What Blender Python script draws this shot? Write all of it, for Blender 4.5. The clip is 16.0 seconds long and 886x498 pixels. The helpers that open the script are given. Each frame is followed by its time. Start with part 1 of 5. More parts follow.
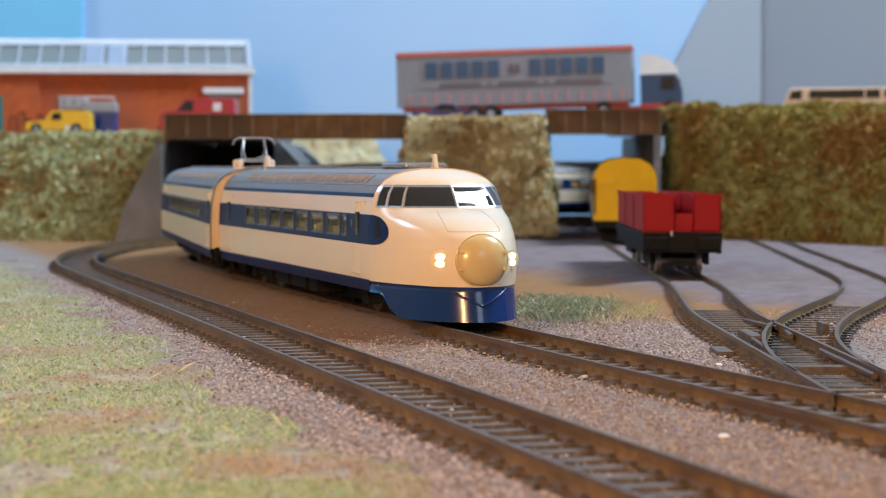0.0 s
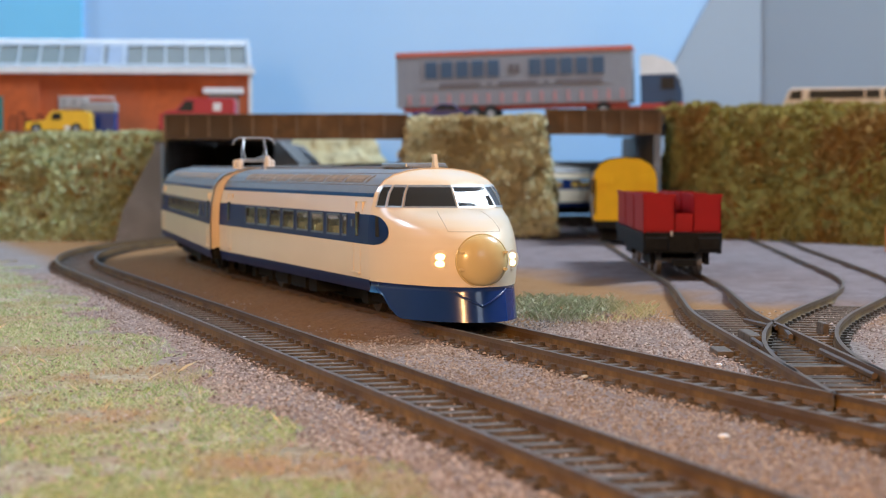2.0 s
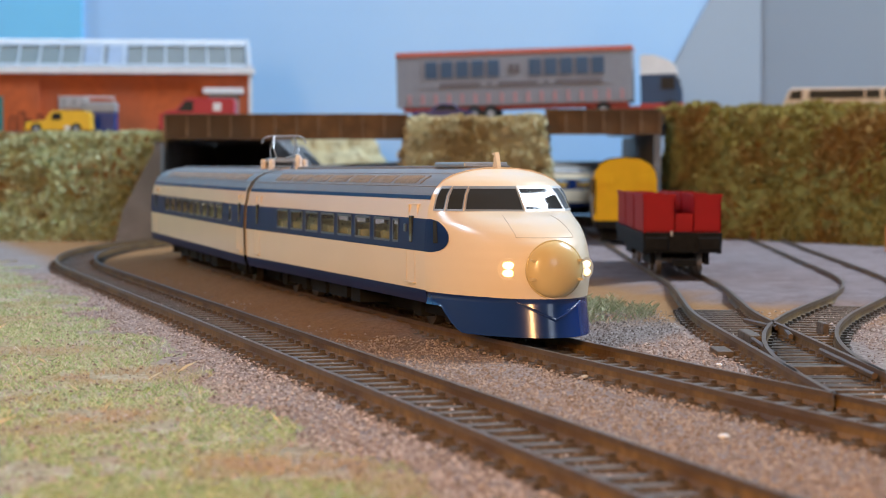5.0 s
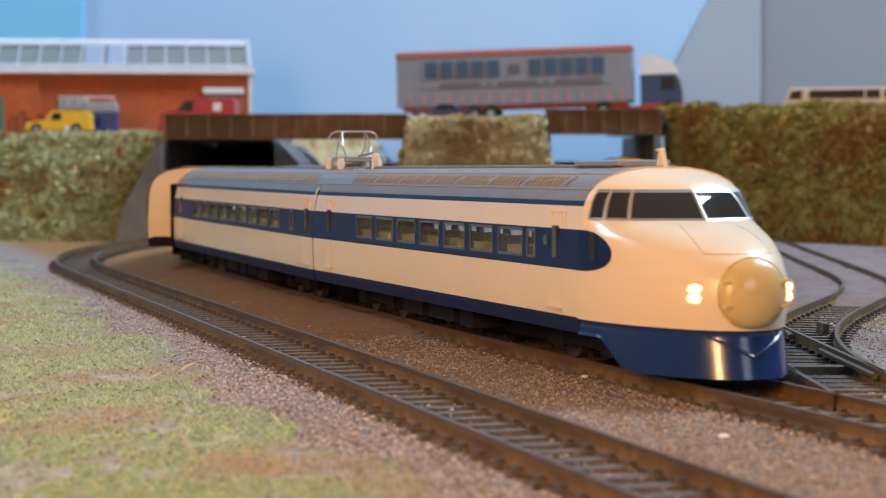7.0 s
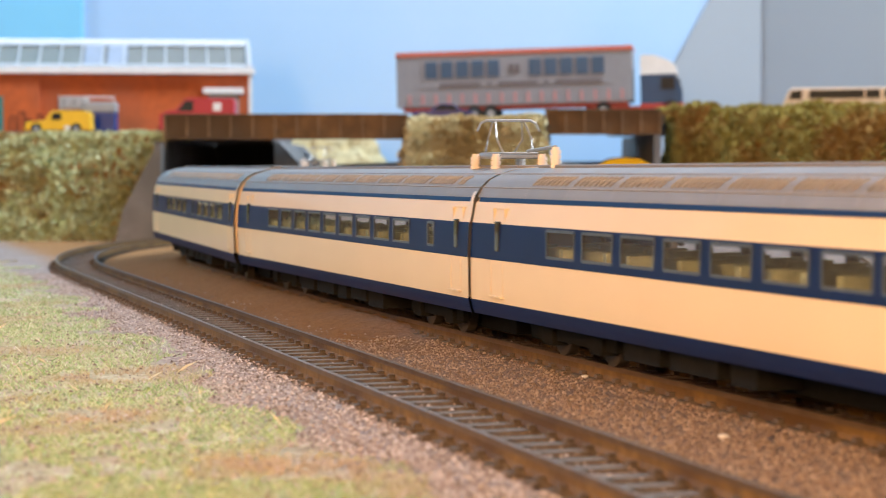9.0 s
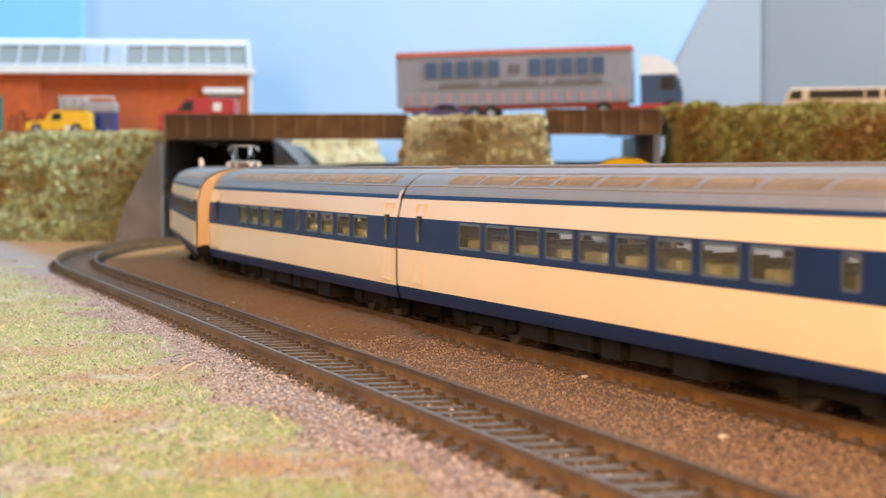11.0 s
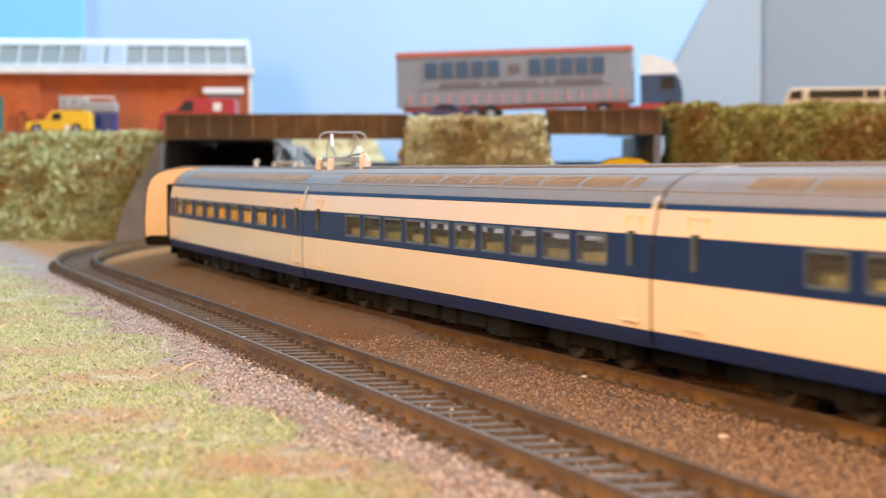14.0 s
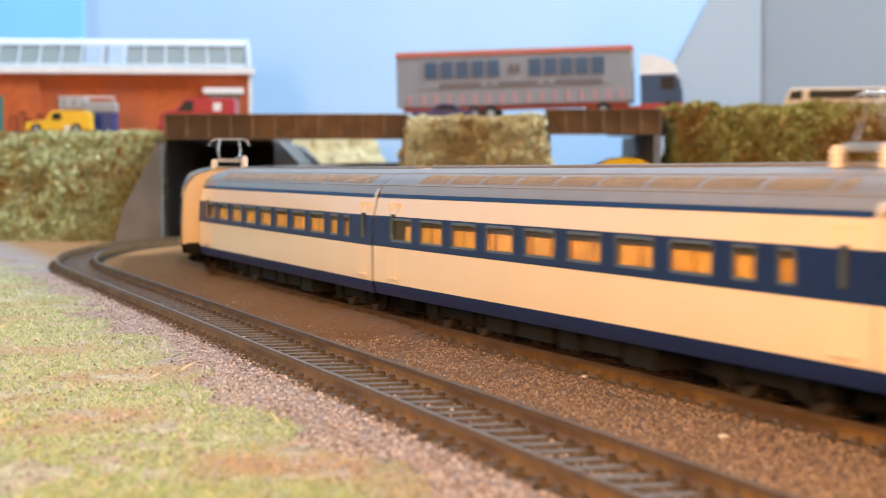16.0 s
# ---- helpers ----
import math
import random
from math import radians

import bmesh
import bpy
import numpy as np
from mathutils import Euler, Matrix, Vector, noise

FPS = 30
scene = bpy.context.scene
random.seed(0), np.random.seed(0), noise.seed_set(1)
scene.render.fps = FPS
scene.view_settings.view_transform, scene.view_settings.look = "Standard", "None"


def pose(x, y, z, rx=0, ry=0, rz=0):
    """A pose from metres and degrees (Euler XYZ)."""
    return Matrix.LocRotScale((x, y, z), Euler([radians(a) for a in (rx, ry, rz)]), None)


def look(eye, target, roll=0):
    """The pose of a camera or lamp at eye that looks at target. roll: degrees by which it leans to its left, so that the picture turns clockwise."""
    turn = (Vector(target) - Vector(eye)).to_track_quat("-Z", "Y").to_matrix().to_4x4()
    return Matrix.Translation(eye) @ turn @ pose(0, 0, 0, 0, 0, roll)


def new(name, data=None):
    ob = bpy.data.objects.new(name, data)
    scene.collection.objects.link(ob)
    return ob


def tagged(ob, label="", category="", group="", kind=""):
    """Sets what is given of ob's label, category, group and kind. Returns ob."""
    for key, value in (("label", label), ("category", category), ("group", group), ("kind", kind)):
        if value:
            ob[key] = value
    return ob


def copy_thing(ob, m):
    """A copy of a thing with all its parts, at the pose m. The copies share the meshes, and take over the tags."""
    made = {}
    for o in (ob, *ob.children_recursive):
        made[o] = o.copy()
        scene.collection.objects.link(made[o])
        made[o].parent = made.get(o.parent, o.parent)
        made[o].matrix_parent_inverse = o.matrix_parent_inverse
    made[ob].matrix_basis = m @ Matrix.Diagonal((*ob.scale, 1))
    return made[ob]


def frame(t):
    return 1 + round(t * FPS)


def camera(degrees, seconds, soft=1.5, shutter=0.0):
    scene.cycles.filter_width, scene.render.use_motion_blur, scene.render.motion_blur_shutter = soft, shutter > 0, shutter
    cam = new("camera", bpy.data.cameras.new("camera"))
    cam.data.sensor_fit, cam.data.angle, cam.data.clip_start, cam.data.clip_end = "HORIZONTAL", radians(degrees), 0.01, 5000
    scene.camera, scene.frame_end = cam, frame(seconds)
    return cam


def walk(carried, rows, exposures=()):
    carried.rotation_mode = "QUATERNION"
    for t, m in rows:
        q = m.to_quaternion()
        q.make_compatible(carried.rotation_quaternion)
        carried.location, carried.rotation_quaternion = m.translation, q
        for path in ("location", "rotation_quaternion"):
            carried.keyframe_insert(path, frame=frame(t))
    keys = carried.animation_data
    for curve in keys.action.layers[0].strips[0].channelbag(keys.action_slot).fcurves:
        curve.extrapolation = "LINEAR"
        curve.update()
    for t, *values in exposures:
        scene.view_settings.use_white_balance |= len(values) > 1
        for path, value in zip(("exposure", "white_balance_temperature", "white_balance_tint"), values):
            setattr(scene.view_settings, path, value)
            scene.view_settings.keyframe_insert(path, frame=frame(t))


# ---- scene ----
CAM_Z = 0.044          # eye height over the baseboard; rail tops lie at 0.004
RAIL = 0.004
cam = camera(25.97, 16.0, soft=0.9, shutter=0.5)
cam.data.dof.use_dof = True
cam.data.dof.focus_distance = 0.465
cam.data.dof.aperture_fstop = 39
EYE = look((0, 0, CAM_Z), (0, 3.4, CAM_Z - 0.136))
walk(cam, [(0, EYE), (16, EYE)],
     exposures=[(0, -0.03, 5800, 9), (4.0, -0.03, 5800, 9), (6.5, -0.13, 5920, 10), (7.0, -0.15, 5960, 10), (8.0, 0.08, 6130, 10), (9.0, 0.38, 6270, 10),
                (11.5, 0.53, 6390, 10), (12.5, 0.58, 6400, 10), (16, 0.51, 6400, 10)])

# ---------------------------------------------------------------- light
world = bpy.data.worlds.new("room_air")
world.use_nodes = True
world.node_tree.nodes["Background"].inputs[0].default_value = (0.75, 0.85, 1, 1)
world.node_tree.nodes["Background"].inputs[1].default_value = 0.05
scene.world = world


def area_lamp(name, eye, target, sx, sy, watts, colour):
    d = bpy.data.lights.new(name, "AREA")
    d.shape, d.size, d.size_y, d.energy, d.color = "RECTANGLE", sx, sy, watts, colour
    ob = new(name, d)
    ob.matrix_world = look(eye, target)
    return ob


area_lamp("ceiling_lamp_light", (1.08, 1.0, 1.38), (0.0, 0.6, 0.0), 0.55, 0.55, 54, (0.85, 0.945, 1.0))
area_lamp("warm_room_lamp_light", (-0.36, -0.34, 0.28), (0.0, 0.55, 0.02), 0.12, 0.26, 8.5, (1, 0.52, 0.20))
# unseen cool lamp, added on the left to brighten the backdrop
area_lamp("backdrop_fill_light", (-1.35, 1.15, 1.15), (0.1, 1.85, 0.25), 0.32, 0.32, 12.5, (0.62, 0.82, 1))
area_lamp("front_window_daylight", (1.2, -1.7, 0.75), (0.1, 0.8, 0.0), 0.7, 0.7, 6.2, (0.86, 0.93, 1))


# ---------------------------------------------------------------- materials
def mat(name, colour, rough=0.6, metal=0.0, var=0.25, scale=300.0, bump=0.0, bump_scale=None, second=None,
        coat=0.0, spec=0.5, emit=None, coord="Object", mix_scale=None, mix_at=(0.45, 0.6)):
    """A surface with grain at two scales; second: a stain colour mixed in at mix_scale."""
    m = bpy.data.materials.new(name)
    m.use_nodes = True
    nt = m.node_tree
    b = nt.nodes["Principled BSDF"]
    tc = nt.nodes.new("ShaderNodeTexCoord")
    n1 = nt.nodes.new("ShaderNodeTexNoise")
    n1.inputs["Scale"].default_value, n1.inputs["Detail"].default_value = scale, 6
    nt.links.new(tc.outputs[coord], n1.inputs["Vector"])
    ramp = nt.nodes.new("ShaderNodeValToRGB")
    c = Vector(colour)
    ramp.color_ramp.elements[0].position, ramp.color_ramp.elements[1].position = 0.3, 0.7
    ramp.color_ramp.elements[0].color = (*(c * (1 - var)), 1)
    ramp.color_ramp.elements[1].color = (*(c * (1 + var)), 1)
    nt.links.new(n1.outputs["Fac"], ramp.inputs["Fac"])
    out = ramp.outputs["Color"]
    if second:
        n2 = nt.nodes.new("ShaderNodeTexNoise")
        n2.inputs["Scale"].default_value, n2.inputs["Detail"].default_value = mix_scale or scale / 8, 5
        nt.links.new(tc.outputs[coord], n2.inputs["Vector"])
        r2 = nt.nodes.new("ShaderNodeValToRGB")
        r2.color_ramp.elements[0].position, r2.color_ramp.elements[1].position = mix_at
        nt.links.new(n2.outputs["Fac"], r2.inputs["Fac"])
        mx = nt.nodes.new("ShaderNodeMix")
        mx.data_type = "RGBA"
        nt.links.new(r2.outputs["Color"], mx.inputs[0])
        nt.links.new(out, mx.inputs[6])
        mx.inputs[7].default_value = (*second, 1)
        out = mx.outputs[2]
    nt.links.new(out, b.inputs["Base Color"])
    b.inputs["Roughness"].default_value, b.inputs["Metallic"].default_value = rough, metal
    b.inputs["Coat Weight"].default_value = coat
    b.inputs["Specular IOR Level"].default_value = spec
    if bump:
        n3 = nt.nodes.new("ShaderNodeTexNoise")
        n3.inputs["Scale"].default_value, n3.inputs["Detail"].default_value = bump_scale or scale * 2, 4
        nt.links.new(tc.outputs[coord], n3.inputs["Vector"])
        bp = nt.nodes.new("ShaderNodeBump")
        bp.inputs["Strength"].default_value, bp.inputs["Distance"].default_value = bump, 0.001
        nt.links.new(n3.outputs["Fac"], bp.inputs["Height"])
        nt.links.new(bp.outputs["Normal"], b.inputs["Normal"])
    if emit:
        b.inputs["Emission Color"].default_value = (*emit[:3], 1)
        b.inputs["Emission Strength"].default_value = emit[3]
    return m


def glass_mat(name, colour, rough=0.03, through_=0.9):
    m = mat(name, colour, rough=rough, var=0.03, scale=60)
    m.node_tree.nodes["Principled BSDF"].inputs["Transmission Weight"].default_value = through_
    m.node_tree.nodes["Principled BSDF"].inputs["IOR"].default_value = 1.1
    return m


M_CREAM = mat("cream_plastic", (0.78, 0.635, 0.455), rough=0.28, var=0.03, scale=40, coat=0.25, bump=0.02, bump_scale=900)
M_BLUE = mat("dark_blue_plastic", (0.006, 0.019, 0.090), rough=0.42, var=0.08, scale=60, spec=0.22)
M_SKIRT = mat("blue_nose_plastic", (0.008, 0.030, 0.145), rough=0.24, var=0.06, scale=60, coat=0.25)
M_ROOF = mat("grey_roof_plastic", (0.21, 0.185, 0.168), rough=0.38, var=0.08, scale=90, bump=0.05, bump_scale=1500)
M_DOME = mat("gold_dome_plastic", (0.62, 0.46, 0.2), rough=0.28, var=0.04, scale=80, coat=0.3)
M_SILVER = mat("silver_trim", (0.42, 0.42, 0.43), rough=0.42, metal=0.7, var=0.06)
M_WIN = glass_mat("tinted_window", (0.86, 0.90, 0.86), through_=0.95)
M_FRAME = mat("grey_window_edge", (0.07, 0.095, 0.14), rough=0.3, var=0.05)
M_SEAM = mat("cream_seam", (0.42, 0.33, 0.24), rough=0.6, var=0.05)
M_RIB = mat("worn_roof_rib", (0.29, 0.265, 0.24), rough=0.5, var=0.15)
M_CABWIN = mat("cab_glass", (0.03, 0.032, 0.034), rough=0.04, var=0.05, scale=60, coat=0.3)
M_LAMP = mat("lit_headlamp", (1, 0.8, 0.5), emit=(1, 0.60, 0.20, 4), var=0.0)
M_SEAT_GREY = mat("grey_green_seat_moulding", (0.17, 0.19, 0.13), rough=0.6, var=0.3)
M_SEAT_ORANGE = mat("orange_seat_moulding", (0.50, 0.25, 0.012), rough=0.5, var=0.15)
M_BLACK = mat("black_underframe", (0.010, 0.010, 0.010), rough=0.7, var=0.3, scale=400, spec=0.15)
M_STEELWHEEL = mat("dark_wheel_steel", (0.07, 0.06, 0.05), rough=0.5, metal=0.4, var=0.3)
M_WHEELRIM = mat("worn_wheel_steel", (0.36, 0.33, 0.30), rough=0.35, metal=0.7, var=0.3)
M_INSUL = mat("white_insulator", (0.8, 0.72, 0.66), rough=0.35, var=0.06)
M_RAIL = mat("rust_brown_rail", (0.150, 0.086, 0.022), rough=0.65, var=0.35, scale=350, second=(0.08, 0.042, 0.012), bump=0.2)
M_RAILTOP = mat("dull_rail_head", (0.095, 0.062, 0.038), rough=0.5, metal=0.1, var=0.25, scale=250)
M_SLEEPER = mat("dark_brown_sleeper", (0.10, 0.078, 0.062), rough=0.75, var=0.4, scale=500, bump=0.3)
M_STONE = mat("ballast_grain", (0.27, 0.18, 0.13), rough=0.9, var=0.5, scale=180)


def part(name, bm, material, parent=None, label="", smooth=False, kind=""):
    me = bpy.data.meshes.new(name)
    bm.to_mesh(me)
    bm.free()
    if smooth:
        me.shade_smooth()
    if material:
        me.materials.append(material)
    ob = new(name, me)
    ob.parent = parent
    return tagged(ob, label=label, kind=kind)


def empty(name, m=None, **tags):
    ob = new(name)
    ob.empty_display_size = 0.01
    if m is not None:
        ob.matrix_world = m
    return tagged(ob, **tags)


def box(bm, x0, x1, y0, y1, z0, z1, bevel=0.0):
    r = bmesh.ops.create_cube(bm, size=1)
    vs = r["verts"]
    bmesh.ops.scale(bm, verts=vs, vec=(x1 - x0, y1 - y0, z1 - z0))
    bmesh.ops.translate(bm, verts=vs, vec=((x0 + x1) / 2, (y0 + y1) / 2, (z0 + z1) / 2))
    if bevel:
        es = list({e for v in vs for e in v.link_edges})
        bmesh.ops.bevel(bm, geom=es, offset=bevel, segments=2, affect="EDGES", profile=0.5)
    return bm


def boxes(*args, bevel=0.0):
    bm = bmesh.new()
    for a in args:
        box(bm, *a, bevel=bevel)
    return bm


def rod(bm, a, b, r, seg=8, r2=None):
    a, b = Vector(a), Vector(b)
    d = b - a
    m = Matrix.Translation((a + b) / 2) @ d.to_track_quat("Z", "Y").to_matrix().to_4x4()
    bmesh.ops.create_cone(bm, cap_ends=True, segments=seg, radius1=r, radius2=r if r2 is None else r2, depth=d.length, matrix=m)
    return bm


def rods(r, *pairs, seg=8):
    bm = bmesh.new()
    for a, b in pairs:
        rod(bm, a, b, r, seg)
    return bm


def sheet(grid, close=False):
    """A bmesh from rows of points."""
    bm = bmesh.new()
    vs = [[bm.verts.new(p) for p in row] for row in grid]
    for i in range(len(vs) - 1):
        for j in range(len(vs[0]) - 1):
            bm.faces.new((vs[i][j], vs[i][j + 1], vs[i + 1][j + 1], vs[i + 1][j]))
    return bm


def join(bms):
    out = bmesh.new()
    for b in bms:
        me = bpy.data.meshes.new("tmp")
        b.to_mesh(me)
        b.free()
        out.from_mesh(me)
        bpy.data.meshes.remove(me)
    return out


def prism(outline, y0, y1):
    """A slab: outline in x and z, between y0 and y1."""
    bm = bmesh.new()
    a = [bm.verts.new((x, y0, z)) for x, z in outline]
    b = [bm.verts.new((x, y1, z)) for x, z in outline]
    bm.faces.new(a)
    bm.faces.new(b[::-1])
    n = len(a)
    for i in range(n):
        bm.faces.new((a[i], b[i], b[(i + 1) % n], a[(i + 1) % n]))
    bmesh.ops.recalc_face_normals(bm, faces=bm.faces)
    return bm


# ---------------------------------------------------------------- lines of the tracks
def line_path(x, y, heading, pieces, step=0.001):
    """Points (x, y, heading) every step along straights and arcs: pieces of (length, turn per metre); heading from +y to +x."""
    pts = []
    for length, k in pieces:
        for _ in range(int(round(length / step))):
            pts.append((x, y, heading))
            heading += k * step
            x += math.sin(heading) * step
            y += math.cos(heading) * step
    return pts


A0 = math.atan(-0.351)
MAIN0 = 0.9            # length of straight before the point at y = 0.1
SX, SY = 0.1484 - math.sin(A0) * MAIN0, 0.1 - math.cos(A0) * MAIN0
MAIN = line_path(SX, SY, A0, [(MAIN0 + 0.349, 0), (0.418, 0.111), (0.174, 2.61), (0.27, 0), (0.36, 1 / 0.30), (0.7, 0)])
B0 = math.atan(-0.3205)
NEAR = line_path(0.1095 + 0.3205 * 0.05, -0.05, B0, [(0.90, 0), (0.28, 1 / 0.72), (0.40, 1 / 0.40)])


def climb(s):
    """Height that the main line has gained on its way round the back."""
    u, v = min(max((s - 0.50) / 0.42, 0), 1), min(max((s - 0.98) / 0.46, 0), 1)
    return 0.0011 * u * u * (3 - 2 * u) + 0.0054 * v * v * (3 - 2 * v)


def on_main(s):
    """A place on the main line; s in metres from the point at y = 0.1, growing away from the eye."""
    i = min(max((s + MAIN0) / 0.001, 0), len(MAIN) - 2)
    k = int(i)
    a, b = MAIN[k], MAIN[k + 1]
    f = i - k
    return Vector((a[0] + (b[0] - a[0]) * f, a[1] + (b[1] - a[1]) * f, RAIL + climb(s)))


# ---------------------------------------------------------------- train
def profile(z):
    """Half width of a car's body at a height over the rail, in mm."""
    return float(np.interp(z, (7.4, 9, 11, 20, 28, 33, 34.5, 36.5, 38.2, 39.5, 40.5, 41.1, 41.35),
                           (18.6, 19.2, 19.5, 19.6, 19.2, 18.2, 17.7, 16.5, 14.8, 12.2, 8.8, 4.8, 0.0)))


def shell(z0, z1, x0, x1, n=4, out=0.0, sides=(-1, 1), nx=1):
    """A strip of the body's skin, between two heights, in metres; x along the car."""
    bms = []
    for sd in sides:
        zs = [z0 + (z1 - z0) * i / n for i in range(n + 1)]
        g = [[((x0 + (x1 - x0) * j / nx) / 1000, sd * (profile(z) + out) / 1000, z / 1000) for j in range(nx + 1)] for z in zs]
        if sd > 0:
            g = g[::-1]
        bms.append(sheet(g))
    return join(bms)


def body_end(x, zs):
    bm = bmesh.new()
    pts = [(x / 1000, -profile(z) / 1000, z / 1000) for z in zs] + [(x / 1000, profile(z) / 1000, z / 1000) for z in zs[::-1]]
    bm.faces.new([bm.verts.new(p) for p in pts])
    return bm


def bogie(parent, x):
    bm = boxes((x - 0.021, x + 0.021, -0.0125, -0.0105, 0.0035, 0.0075), (x - 0.021, x + 0.021, 0.0105, 0.0125, 0.0035, 0.0075),
               (x - 0.004, x + 0.004, -0.0105, 0.0105, 0.004, 0.0065),
               (x - 0.016, x - 0.010, -0.0135, 0.0135, 0.0025, 0.006), (x + 0.010, x + 0.016, -0.0135, 0.0135, 0.0025, 0.006))
    b = part("bogie", bm, M_BLACK, parent)
    for dx in (-0.013, 0.013):
        bm = bmesh.new()
        for sy in (-1, 1):
            rod(bm, (x + dx, sy * 0.0075, 0.0053), (x + dx, sy * 0.0098, 0.0053), 0.0053, 20)
        rod(bm, (x + dx, -0.0078, 0.0053), (x + dx, 0.0078, 0.0053), 0.001, 8)
        part("wheelset", bm, M_STEELWHEEL, b)


def pantograph(parent, x):
    """Raised current collector on its white insulators, over x (metres)."""
    p = part("pantograph", rods(0.00028, ((x - 0.010, -0.006, 0.0446), (x + 0.010, -0.006, 0.0446)), ((x - 0.010, 0.006, 0.0446), (x + 0.010, 0.006, 0.0446)),
             ((x - 0.010, -0.006, 0.0446), (x - 0.010, 0.006, 0.0446)), ((x + 0.010, -0.006, 0.0446), (x + 0.010, 0.006, 0.0446)),
             ((x - 0.008, -0.005, 0.0446), (x - 0.003, -0.006, 0.0481)), ((x - 0.003, -0.006, 0.0481), (x - 0.001, -0.005, 0.0526)),
             ((x - 0.008, 0.005, 0.0446), (x - 0.003, 0.006, 0.0481)), ((x - 0.003, 0.006, 0.0481), (x - 0.001, 0.005, 0.0526)),
             ((x + 0.008, -0.005, 0.0446), (x + 0.005, -0.006, 0.0481)), ((x + 0.005, -0.006, 0.0481), (x + 0.001, -0.005, 0.0526)),
             ((x + 0.008, 0.005, 0.0446), (x + 0.005, 0.006, 0.0481)), ((x + 0.005, 0.006, 0.0481), (x + 0.001, 0.005, 0.0526)), seg=6),
             M_SILVER, parent, "silver wire pantograph frame")
    bm = rods(0.00032, ((x - 0.001, -0.0075, 0.0528), (x - 0.001, 0.0075, 0.0528)), ((x + 0.001, -0.0075, 0.0528), (x + 0.001, 0.0075, 0.0528)),
              ((x, -0.0075, 0.0528), (x, -0.0095, 0.0521)), ((x, -0.0095, 0.0521), (x, -0.0108, 0.0501)),
              ((x, 0.0075, 0.0528), (x, 0.0095, 0.0521)), ((x, 0.0095, 0.0521), (x, 0.0108, 0.0501)), seg=6)
    strip = part("contact_strip", bm, M_SILVER, p)
    plate = part("base_plate", boxes((x - 0.0095, x + 0.0095, -0.0065, 0.0065, 0.0433, 0.0444), bevel=0.0003), M_SILVER, p)
    for dx, dy in ((-0.0075, -0.006), (-0.0075, 0.006), (0.0075, -0.006), (0.0075, 0.006)):
        bm = bmesh.new()
        for i in range(4):
            rod(bm, (x + dx, dy, 0.0396 + i * 0.0011), (x + dx, dy, 0.0405 + i * 0.0011), 0.00125, 12)
        rod(bm, (x + dx, dy, 0.0393), (x + dx, dy, 0.0445), 0.0009, 10)
        part("insulator", bm, M_INSUL, parent, "ribbed white insulator")
    small = Matrix.Translation((x, 0, 0)) @ Matrix.Diagonal((0.82, 0.76, 1, 1)) @ Matrix.Translation((-x, 0, 0))
    for ob in (p, strip, plate):
        ob.data.transform(small)


